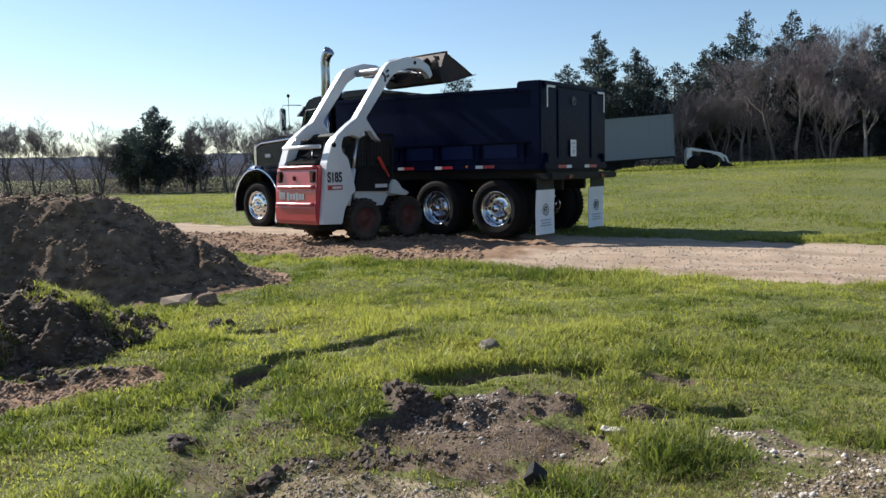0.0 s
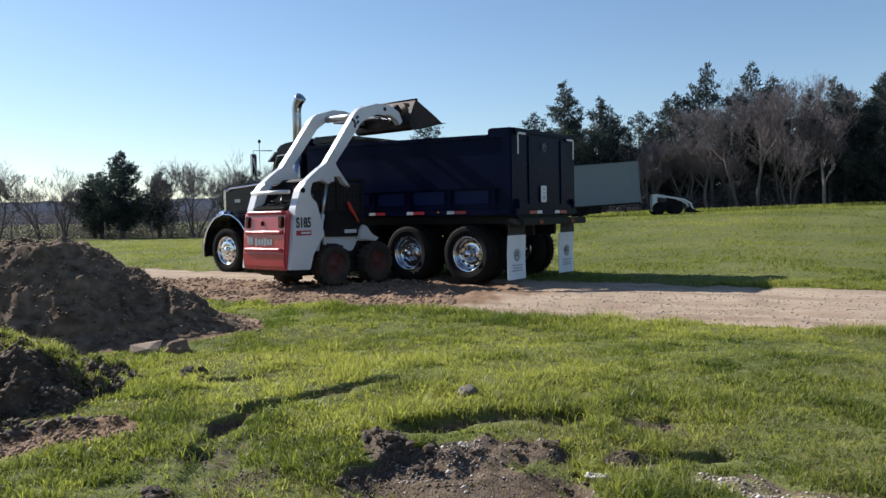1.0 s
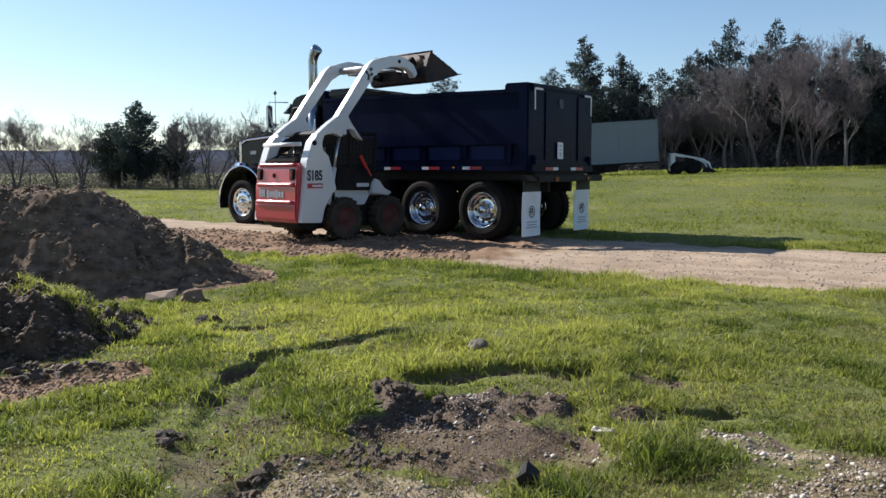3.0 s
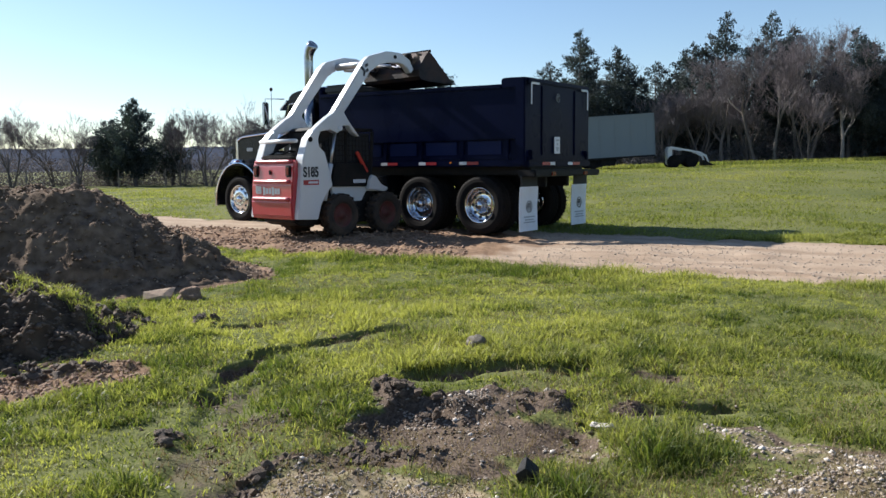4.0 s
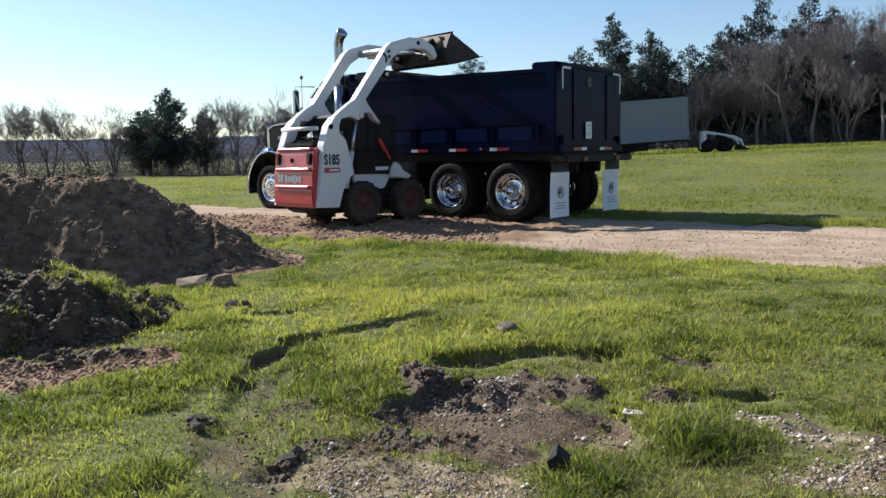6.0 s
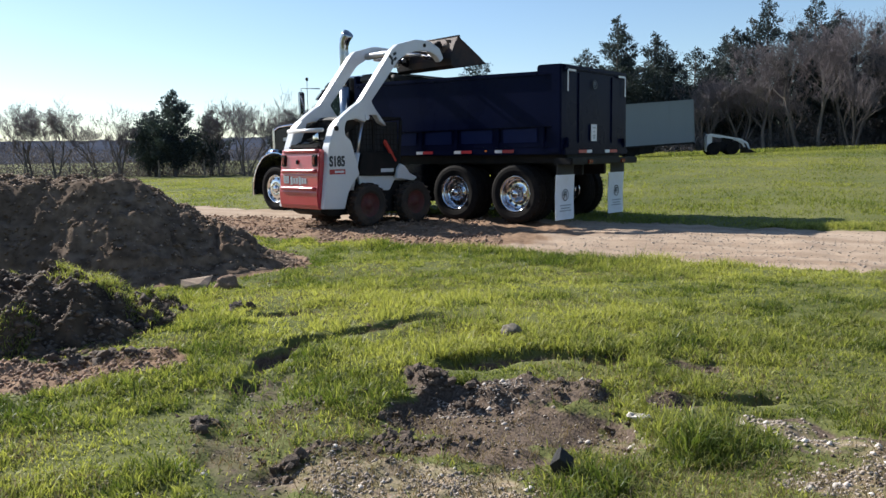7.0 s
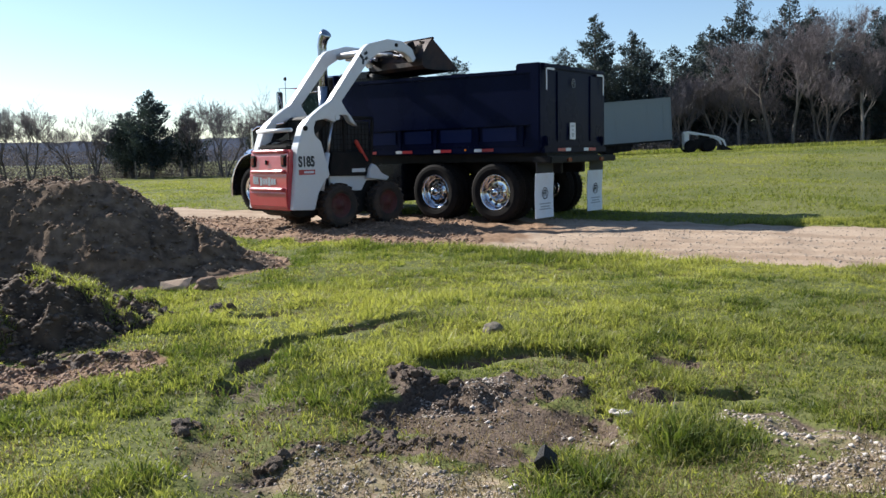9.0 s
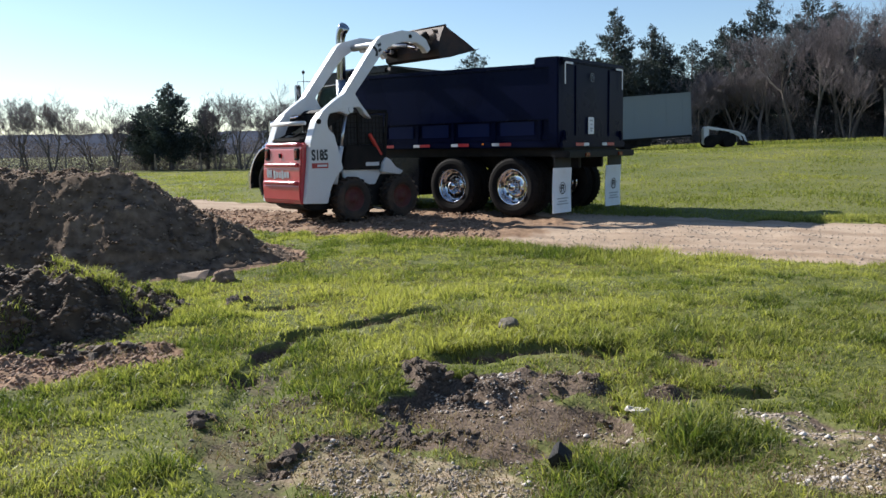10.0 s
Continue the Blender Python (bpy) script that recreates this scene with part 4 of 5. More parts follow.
    part("tarp_roll", tube([(2.95, -1.12, 2.78), (2.95, 1.12, 2.78)], 0.085, 14), M_TARP, t, "rolled black tarp", True)
    # tail
    part("tailgate", box(-0.935, 0, 2.02, 0.07, 2.22, 1.40, 0.02), M_BODY, t, "blue-black tailgate")
    part("tailgate_rail", box(-0.965, 0, 2.70, 0.10, 2.30, 0.08, 0.02), M_BODY, t)
    part("tailgate_rail", box(-0.965, 0, 1.36, 0.09, 2.30, 0.10, 0.02), M_BODY, t)
    for y in (0.62, -0.62):
        part("tailgate_rib", box(-0.975, y, 2.02, 0.035, 0.07, 1.22, 0.012), M_BODY, t)
    part("tail_sill", box(-0.98, 0, 1.265, 0.10, 2.36, 0.10, 0.015), M_BODY, t)
    part("apron", box(-1.02, 0, 1.10, 0.36, 2.50, 0.12, 0.02), M_BLACKSTEEL, t, "black rear apron")
    for s in (1, -1):
        part("corner_tape", box(-1.019, 1.07 * s, 2.47, 0.005, 0.035, 0.36, 0), M_REFWHITE, t, "white reflective tape")
        part("corner_tape", box(-1.019, 0.93 * s, 2.65, 0.005, 0.26, 0.035, 0), M_REFWHITE, t, "white reflective tape")
        part("reflector", box(-1.034, 0.58 * s, 1.27, 0.006, 0.28, 0.055, 0), M_REFRED, t, "red reflective tape")
        part("reflector", box(-1.034, 0.34 * s, 1.27, 0.006, 0.18, 0.055, 0), M_REFWHITE, t, "white reflective tape")
        part("latch", box(-1.0, 1.05 * s, 1.42, 0.08, 0.10, 0.18, 0.02), M_BODY, t)
        flap = part("mud_flap", prism([(-0.92, 0.09), (-0.905, 0.09), (-0.895, 0.50), (-0.915, 0.87), (-0.93, 0.87), (-0.91, 0.50)], 0.0, 0.62, 0.003), M_FLAP, t, "white mud flap")
        flap.matrix_basis = pose(0, 0.68 if s > 0 else -1.24, 0)
        part("flap_top", box(-0.915, 0.98 * s, 0.95, 0.02, 0.56, 0.22, 0.006), M_FLAPDARK, t, "black rubber")
        emblem(flap, M_MARK, -0.919, 0.30, 0.52, 0.17, -90)
        for z, w in ((0.34, 0.36), (0.29, 0.30), (0.245, 0.38)):
            part("print_bar", box(-0.922, 0.30, z, 0.004, w, 0.022, 0), M_MARKGREY, flap)
        part("tail_lamp", box(-1.21, 0.62 * s, 1.09, 0.03, 0.16, 0.07, 0.015), M_LENSRED, t, "dark red lens")
    part("badge_disc", prism([(-0.02, 0), (0.02, 0), (0.02, 0.01), (-0.02, 0.01)], 0, 0.01, 0), M_BODY, t).matrix_basis = pose(-1.0, 0.09, 2.44)
    emblem(t, M_MARKGREY, -1.005, 0.09, 2.45, 0.13, -90)
    tag = part("tag_plate", box(-1.0, 0.12, 1.60, 0.012, 0.21, 0.30, 0.006), M_REFWHITE, t, "white tag plate with dark bars")
    for z, w in ((1.69, 0.10), (1.62, 0.05), (1.55, 0.09), (1.51, 0.06)):
        part("print_bar", box(-1.008, 0.12, z, 0.004, w, 0.03, 0), M_MARKGREY, tag)
    # tanks and steps
    for s in (1, -1):
        part("fuel_tank", tube([(3.2, 0.84 * s, 0.74), (4.3, 0.84 * s, 0.74)], 0.31, 24), M_BLACKPAINT, t, "black fuel tank", True)
        # unseen block, added so no lit ground shows through the dark gap
        part("tool_box", box(2.66, 0.86 * s, 0.70, 0.92, 0.56, 0.74, 0.03), M_BLACKPAINT, t, "black block added to fill the dark gap under the body")
        part("step", box(4.95, 0.95 * s, 0.62, 0.9, 0.34, 0.05, 0.015), M_ALLOY, t)
        part("battery_box", box(4.9, 0.9 * s, 0.8, 0.7, 0.4, 0.3, 0.03), M_BLACKSTEEL, t)
    # cab
    cab = part("cab", prism([(4.28, 1.05), (5.62, 1.05), (5.72, 1.95), (5.50, 2.62), (5.40, 2.83), (5.1, 2.90), (4.5, 2.90), (4.33, 2.84), (4.28, 2.7)], -0.95, 0.95, 0.045), M_BLACKPAINT, t, "black cab")
    part("windshield", prism([(5.745, 1.98), (5.76, 1.98), (5.555, 2.58), (5.54, 2.58)], -0.84, 0.84, 0.004), M_GLASS, cab, "tinted windshield")
    part("sun_visor", prism([(5.52, 2.66), (5.74, 2.50), (5.75, 2.54), (5.52, 2.72)], -0.92, 0.92, 0.006), M_CHROME, cab, "chrome visor")
    for s in (1, -1):
        part("side_window", prism([(4.62, 2.02), (5.52, 2.02), (5.34, 2.56), (4.66, 2.60)], 0.948 * s, 0.962 * s, 0.004), M_GLASS, cab, "teal side glass")
        part("window_frame", tube([(4.58, 0.96 * s, 1.98), (5.58, 0.96 * s, 1.98), (5.38, 0.96 * s, 2.61), (4.62, 0.96 * s, 2.65), (4.58, 0.96 * s, 1.98)], 0.016, 8), M_CHROME, cab, "bright trim")
        part("door", box(5.0, 0.955 * s, 1.52, 1.02, 0.025, 0.84, 0.012), M_BLACKPAINT, cab)
        part("door_handle", box(4.65, 0.98 * s, 1.78, 0.16, 0.03, 0.04, 0.01), M_CHROME, cab, "chrome handle")
        part("air_cleaner", tube([(5.72, 0.83 * s, 1.25), (5.72, 0.83 * s, 1.30), (5.72, 0.83 * s, 1.95), (5.72, 0.83 * s, 2.02)], [0.10, 0.17, 0.17, 0.11], 24), M_CHROME, t, "chrome air cleaner", True)
        # mirror on its brackets
        mir = part("mirror", box(5.80, 1.27 * s, 2.42, 0.06, 0.18, 0.50, 0.025), M_CHROME, t, "chrome-backed mirror")
        part("mirror_bracket", tube([(5.55, 0.94 * s, 2.74), (5.80, 1.27 * s, 2.74), (5.80, 1.27 * s, 2.1), (5.6, 0.95 * s, 1.98)], 0.014, 8), M_CHROME, mir)
    for y in (-0.6, -0.3, 0, 0.3, 0.6):
        part("roof_lamp", lump(0.055, 4, 0.6, 0.05, 2), M_AMBER, cab, "amber roof lamp", True).matrix_basis = pose(5.40, y, 2.87)
    for y in (0.45, -0.45):
        part("air_horn", tube([(4.7, y, 2.97), (5.2, y, 2.97), (5.35, y, 2.97)], [0.025, 0.035, 0.08], 14), M_CHROME, cab, "chrome horn", True)
    part("antenna", tube([(5.62, 1.25, 2.2), (5.62, 1.25, 2.95)], 0.006, 6), M_BLACKSTEEL, t)
    part("antenna_coil", lump(0.035, 6, 1.2, 0.05, 2), M_BLACKSTEEL, t, smooth=True).matrix_basis = pose(5.62, 1.25, 2.93)
    for o in t.children:
        if o.name.split(".")[0] in ("cab", "air_cleaner", "mirror", "antenna", "antenna_coil"):
            o.matrix_basis = pose(-0.25, 0, 0) @ o.matrix_basis
    stack = part("exhaust_pipe", tube([(4.36, 1.09, 1.1), (4.36, 1.09, 3.42), (4.36, 1.09, 3.55), (4.32, 1.09, 3.67), (4.26, 1.09, 3.75), (4.21, 1.09, 3.79)], [0.095, 0.095, 0.097, 0.105, 0.115, 0.115], 20), M_STACK, t, "chrome exhaust stack with curved tip", True)
    part("heat_shield", tube([(4.36, 1.09, 1.5), (4.36, 1.09, 2.70)], 0.12, 20), M_STACK, stack, "perforated chrome shield", True)
    # hood, radiator shell, fenders
    hood = part("hood", prism([(5.40, 1.02), (7.46, 0.95), (7.46, 1.86), (7.40, 1.94), (7.25, 1.975), (5.40, 2.10)], -0.52, 0.52, 0.05), M_BLACKPAINT, t, "black hood")
    part("hood_strip", tube([(5.45, 0.50, 2.10), (7.26, 0.50, 1.98), (7.45, 0.5, 1.90)], 0.022, 8), M_CHROME, hood, "chrome strip")
    part("side_badge", box(7.0, 0.527, 1.68, 0.2, 0.008, 0.08, 0.003), M_MARKGREY, hood, "grey badge")
    shell = part("radiator_shell", box(7.49, 0, 1.45, 0.07, 1.06, 1.04, 0.03), M_CHROME, t, "chrome radiator shell")
    part("grille", box(7.53, 0, 1.45, 0.02, 0.9, 0.9, 0.01), M_BLACKSTEEL, shell)
    part("bumper", prism([(7.54, 0.36), (7.62, 0.34), (7.66, 0.40), (7.66, 0.74), (7.60, 0.78), (7.54, 0.78)], -1.1, 1.1, 0.015), M_CHROME, t, "chrome front bumper")
    for s in (1, -1):
        outer, inner = [], []
        for k in range(19):
            a = radians(-8 + k * (172 + 8) / 18)
            r = 0.80 + (0.05 if 6 < k < 12 else 0)
            outer.append((6.65 + (r + 0.0) * math.cos(a), 0.50 + 0.86 * math.sin(a)))
            inner.append((6.65 + (r - 0.05) * math.cos(a), 0.50 + 0.81 * math.sin(a)))
        fender = part("fender", prism(outer + inner[::-1], 0.50 * s, 1.20 * s, 0.02), M_BLACKPAINT, t, "black rounded fender")
        part("fender_trim", tube([(x, 1.195 * s, z) for x, z in outer], 0.016, 6), M_CHROME, fender, "bright edge")
        lamp = part("headlamp", tube([(7.02, 0.74 * s, 1.33), (7.30, 0.74 * s, 1.33)], [0.11, 0.13], 18), M_CHROME, t, "chrome headlamp pod", True)
        part("headlamp_lens", tube([(7.30, 0.74 * s, 1.33), (7.325, 0.74 * s, 1.33)], [0.12, 0.09], 18), M_LAMPGLASS, lamp, "clear lens", True)
        part("turn_lamp", lump(0.06, 8, 0.8, 0.05, 2), M_CHROME, t, "small chrome lamp", True).matrix_basis = pose(7.05, 1.05 * s, 1.33)
        part("marker_lamp", lump(0.045, 9, 0.8, 0.05, 2), M_LENSRED, t, "small red lamp", True).matrix_basis = pose(6.75, 1.1 * s, 1.39)
    return t


# ---- the skid-steer loader ----
TOWER = [(-1.50, 0.36), (-1.06, 0.34), (-0.98, 0.60), (-0.86, 0.80), (-0.72, 0.92), (-0.76, 1.10), (-0.82, 1.30), (-0.88, 1.50), (-1.00, 1.60), (-1.02, 1.72), (-0.96, 1.88), (-1.10, 1.88), (-1.24, 1.73), (-1.36, 1.40)]
ARM = [(-1.21, 1.72), (-1.13, 1.86), (-0.95, 2.00), (-0.78, 2.12), (-0.72, 2.15), (-0.65, 2.20), (0.09, 3.15), (0.21, 3.25), (0.66, 3.38), (1.01, 3.38), (1.26, 3.27), (1.36, 3.10), (1.28, 3.02), (1.18, 3.12), (1.02, 3.19),
       (0.76, 3.19), (0.47, 3.12), (0.24, 2.98), (-0.41, 2.21), (-0.32, 2.08), (-0.06, 1.79), (-0.20, 1.85), (-0.30, 1.98), (-0.45, 1.98), (-0.56, 1.84), (-0.75, 1.90), (-0.95, 1.86), (-1.08, 1.72)]
BUCKET_PIN = (1.41, 3.30)


def loader_wheel(parent, x, y, s):
    hub = part("wheel", lathe([(0, 0.10), (0.06, 0.10), (0.07, 0.06), (0.12, 0.05), (0.19, 0.035), (0.205, 0.09), (0.222, 0.10), (0.222, -0.1), (0, -0.1)], 28), M_RIMRED, parent, "muddy red rim", True)
    hub.matrix_basis = pose(x, y, 0.3875, 0, 0, 0 if s > 0 else 180)
    tyre = lathe([(0.215, 0.105), (0.25, 0.128), (0.31, 0.132), (0.35, 0.118), (0.366, 0.09), (0.370, 0.04), (0.370, -0.04), (0.366, -0.09), (0.35, -0.118), (0.31, -0.132), (0.25, -0.128), (0.215, -0.105)], 44, closed=True)
    part("tyre", tyre, M_MUDRUBBER, hub, "mud-caked lugged tyre")
    lug = None
    for k in range(20):
        for q in (1, -1):
            a = k * math.tau / 20 + (math.pi / 20 if q < 0 else 0)
            if lug is None:
                lug = part("tyre_lug", box(0, 0, 0, 0.036, 0.14, 0.040, 0.006), M_MUDRUBBER, hub)
                o = lug
            else:
                o = new("tyre_lug", lug.data)
                o.parent = hub
            o.matrix_basis = Matrix.Rotation(-a, 4, "Y") @ Matrix.Translation((0.372, 0.058 * q, 0)) @ Matrix.Rotation(radians(28 * q), 4, "X")
    for k in range(8):
        a = k * math.tau / 8
        part("wheel_nut", tube([(0.14 * math.cos(a), 0.04, 0.14 * math.sin(a)), (0.14 * math.cos(a), 0.065, 0.14 * math.sin(a))], 0.014, 6), M_RIMRED, hub)
    return hub


def build_loader():
    t = thing("skid_steer_loader", pose(-1.587, 15.891, -0.03, 0, 0, 46.7), "white and red skid-steer loader with its arms raised over the truck", "loader")
    wheels = [loader_wheel(t, x, 0.6100 * s, s) for x in (-0.517, 0.575) for s in (1, -1)]
    part("chassis", prism([(-1.40, 0.30), (-1.25, 0.22), (0.75, 0.22), (0.92, 0.36), (0.92, 0.62), (0.6, 0.86), (-1.40, 0.90)], -0.46, 0.46, 0.02), M_BLACKSTEEL, t)
    part("engine_deck", prism([(-1.42, 0.9), (-0.75, 0.9), (-0.75, 1.48), (-1.38, 1.40)], -0.46, 0.46, 0.02), M_BLACKSTEEL, t)
    # rear door
    door = part("rear_door", prism([(-1.44, 0.36), (-1.50, 0.34), (-1.545, 0.40), (-1.555, 0.66), (-1.535, 0.72), (-1.53, 0.95), (-1.51, 1.00), (-1.49, 1.28), (-1.455, 1.36), (-1.38, 1.38), (-1.38, 0.36)], -0.595, 0.595, 0.02), M_RED, t, "red rear door")
    for z, x in ((0.70, -1.556), (1.00, -1.530), (1.345, -1.475)):
        part("door_ridge", tube([(x + 0.01, -0.52, z), (x, -0.46, z), (x, 0.46, z), (x + 0.01, 0.52, z)], 0.034, 12), M_RED, door, "rounded red ridge", True)
    for y in (0.47, -0.47):
        lamp = part("tail_lamp", box(-1.50, y, 1.18, 0.05, 0.14, 0.20, 0.015), M_BLACKSTEEL, door, "dark lamp recess")
        part("lamp_lens", box(-1.527, y, 1.18, 0.02, 0.08, 0.13, 0.01), M_LENSRED, lamp)
    part("door_latch", box(-1.515, 0.05, 1.16, 0.03, 0.05, 0.08, 0.01), M_BLACKSTEEL, door)
    bm = bmesh.new()
    for k, (y, z, w, h) in enumerate(((0.43, 0.86, 0.05, 0.13), (0.37, 0.87, 0.05, 0.09), (0.31, 0.85, 0.05, 0.13), (0.37, 0.80, 0.14, 0.03))):
        box(-1.5405, y, z, 0.004, w, h, 0, bm=bm)
    part("decal", bm, M_MARKGREY, door, "pale decal shape")
    bm = bmesh.new()
    for k in range(6):
        box(-1.5405, 0.20 - k * 0.085, 0.835, 0.004, 0.065, 0.10 if k % 3 else 0.14, 0, bm=bm)
    part("decal", bm, M_MARKGREY, door, "pale decal bars")
    grille = part("grille", prism([(-1.42, 1.40), (-0.80, 1.47), (-0.80, 1.50), (-1.42, 1.43)], -0.44, 0.44, 0.006), M_BLACKSTEEL, t, "black engine grille")
    for k in range(9):
        part("grille_slat", box(-1.38 + k * 0.068, 0, 1.445 + k * 0.0075, 0.02, 0.84, 0.03, 0.006), M_BLACKSTEEL, grille)
    for y in (0.35, 0.0, -0.35):
        part("hose", tube([(-1.3, y, 1.46), (-1.1, y + 0.05, 1.54), (-0.9, y, 1.52)], 0.02, 8), M_BLACKSTEEL, t)
    # side towers, arms and braces
    for s in (1, -1):
        tower = part("tower", prism(TOWER, 0.5000 * s, 0.7000 * s, 0.012), M_WHITE, t, "white side tower")
        arm = part("lift_arm", prism(ARM, 0.5400 * s, 0.6850 * s, 0.012), M_WHITE, t, "white lift arm")
        part("pivot_pin", tube([(-1.20, 0.6900 * s, 1.72), (-1.20, 0.7150 * s, 1.72)], 0.045, 14), M_BLACKSTEEL, tower)
        part("pivot_pin", tube([(-0.52, 0.6750 * s, 1.93), (-0.52, 0.7000 * s, 1.93)], 0.05, 14), M_WHITE, arm)
        part("pivot_pin", tube([(0.86, 0.6850 * s, 3.29), (0.86, 0.7000 * s, 3.29)], 0.035, 14), M_BLACKSTEEL, arm)
        bm = bmesh.new()
        for x, z, w, h, r in ((0.04, 3.01, 0.10, 0.05, 40), (0.14, 3.08, 0.08, 0.05, -30), (0.08, 2.93, 0.05, 0.10, 10), (0.15, 2.99, 0.05, 0.07, 50)):
            box(x, 0.6870 * s, z, w, 0.004, h, 0, Matrix.Rotation(radians(r), 4, "Y"), bm)
        part("decal", bm, M_MARK, arm, "dark decal shape")
        part("cylinder", tube([(-0.56, 0.6000 * s, 1.86), (-0.72, 0.6200 * s, 1.22)], 0.028, 12), M_STEEL, t, "bright cylinder rod", True)
        part("cylinder_barrel", tube([(-0.70, 0.6200 * s, 1.30), (-0.86, 0.6200 * s, 0.66)], 0.048, 12), M_WHITE, t, smooth=True)
        part("link_plate", prism([(-1.12, 1.52), (-0.90, 1.60), (-0.60, 1.80), (-0.55, 1.90), (-0.70, 1.92), (-1.0, 1.78)], 0.4600 * s, 0.5000 * s, 0.008), M_BLACKSTEEL, t)
        part("side_skirt", prism([(-0.56, 0.62), (0.12, 0.62), (0.24, 0.80), (0.70, 0.78), (0.74, 0.86), (0.40, 0.90), (-0.60, 0.90)], 0.4450 * s, 0.5000 * s, 0.01), M_WHITE, t, "white side skirt")
        part("front_bracket", prism([(0.20, 0.84), (0.62, 0.78), (0.70, 0.84), (0.52, 0.92), (0.40, 1.06), (0.30, 1.10), (0.22, 1.0)], 0.5000 * s, 0.6200 * s, 0.012), M_WHITE, t, "white front bracket")
        part("arm_stop", box(-0.02 + 0.13, 0.5400 * s, 1.33, 0.065, 0.05, 0.46, 0.012, Matrix.Rotation(radians(-34), 4, "Y")), M_ORANGERED, t, "red arm support bar")
        part("tilt_cylinder", tube([(0.55, 0.40 * s, 3.12), (1.0, 0.40 * s, 3.15)], 0.045, 12), M_STEEL, t, "bright tilt cylinder", True)
        part("tilt_rod", tube([(1.0, 0.40 * s, 3.15), (1.36, 0.40 * s, 3.14)], 0.026, 10), M_CHROME, t, "bright tilt rod", True)
        part("model_decal_field", box(-1.20, 0.7015 * s, 0.985, 0.33, 0.004, 0.085, 0), M_REFRED, tower, "red decal strip")
        part("print_bar", box(-1.16, 0.7045 * s, 0.985, 0.20, 0.003, 0.035, 0), M_REFWHITE, tower)
        sign = new("model_lettering", text_mesh("S185", 0.235, 0.0015))
        sign.data.materials.clear()
        sign.data.materials.append(M_MARK)
        sign.parent = tower
        sign.matrix_basis = pose(-1.20, 0.7030 * s, 1.155, 90, 0, 0 if s < 0 else 180) @ Matrix.Diagonal((0.72, 1, 1, 1))
        sign["label"] = "black model lettering"
    part("cross_bar", tube([(-1.36, -0.52, 1.70), (-1.36, 0.52, 1.70)], 0.036, 14), M_WHITE, t, "white cross bar", True)
    part("cross_tube", tube([(0.48, -0.54, 3.17), (0.48, 0.54, 3.17)], 0.065, 16), M_STEEL, t, "grey cross tube", True)
    # operator cage
    cage = part("cage", prism([(-0.72, 1.86), (0.46, 1.90), (0.48, 1.95), (-0.70, 1.96), (-0.78, 1.90)], -0.47, 0.47, 0.012), M_BLACKSTEEL, t, "black operator cage")
    for s in (1, -1):
        for x0, x1, z0 in ((-0.70, -0.74, 0.9), (0.36, 0.46, 0.8), (-0.20, -0.20, 0.9)):
            part("cage_post", tube([(x1, 0.45 * s, 1.9), (x0, 0.45 * s, z0)], 0.032, 8), M_BLACKSTEEL, cage)
        part("cage_panel", box(-0.17, 0.455 * s, 1.10, 1.08, 0.02, 0.46, 0.006), M_BLACKSTEEL, cage)
        part("side_screen", box(-0.14, 0.438 * s, 1.60, 1.04, 0.008, 0.52, 0), M_FLAPDARK, cage, "dark side screen")
        for k in range(14):
            x = -0.68 + k * 0.08
            part("mesh_bar", tube([(x, 0.455 * s, 1.33), (x, 0.455 * s, 1.87)], 0.006, 5), M_BLACKSTEEL, cage)
        for k in range(6):
            part("mesh_bar", tube([(-0.70, 0.455 * s, 1.36 + k * 0.09), (0.44, 0.455 * s, 1.36 + k * 0.09)], 0.006, 5), M_BLACKSTEEL, cage)
        part("caution_strip", box(0.02, 0.5620 * s, 0.985, 0.30, 0.004, 0.065, 0), M_REFWHITE, t, "white label strip")
        part("side_cover", prism([(-0.62, 0.90), (0.20, 0.88), (0.32, 1.10), (0.30, 1.30), (-0.55, 1.30), (-0.60, 1.12)], 0.4800 * s, 0.5600 * s, 0.012), M_BLACKSTEEL, t)
    part("rear_screen", box(-0.74, 0, 1.68, 0.02, 0.86, 0.40, 0.006), M_BLACKSTEEL, cage)
    part("seat", prism([(-0.45, 0.85), (0.05, 0.85), (0.05, 0.95), (-0.32, 0.98), (-0.45, 1.45), (-0.55, 1.45)], -0.26, 0.26, 0.03), M_BLACKSTEEL, cage, "black seat")
    # bucket on its carrier, turning about the pin
    bucket = thing("bucket", pose(BUCKET_PIN[0], 0, BUCKET_PIN[1]), "", "")
    bucket.parent = t
    inner = [(0.235, 0.235), (0.16, 0.10), (0.10, -0.06), (0.075, -0.20), (0.10, -0.30), (0.17, -0.335), (0.32, -0.31), (1.02, -0.13)]
    outer = [(1.03, -0.148), (0.32, -0.334), (0.16, -0.36), (0.075, -0.32), (0.048, -0.20), (0.075, -0.05), (0.138, 0.11), (0.215, 0.25)]
    part("shell", prism(inner + outer, -0.79, 0.79, 0.0), M_BUCKET, bucket, "worn dirty steel shell")
    for s in (1, -1):
        part("end_plate", prism([(0.235, 0.24), (0.15, 0.10), (0.09, -0.06), (0.06, -0.20), (0.085, -0.32), (0.17, -0.35), (1.02, -0.135), (0.80, -0.02)], 0.7680 * s, 0.7920 * s, 0.004), M_BUCKET, bucket, "worn steel end plate")
        part("carrier_plate", prism([(-0.16, -0.22), (0.06, -0.26), (0.12, 0.06), (0.02, 0.16), (-0.12, 0.06)], 0.42 * s, 0.5000 * s, 0.012), M_BLACKSTEEL, bucket)
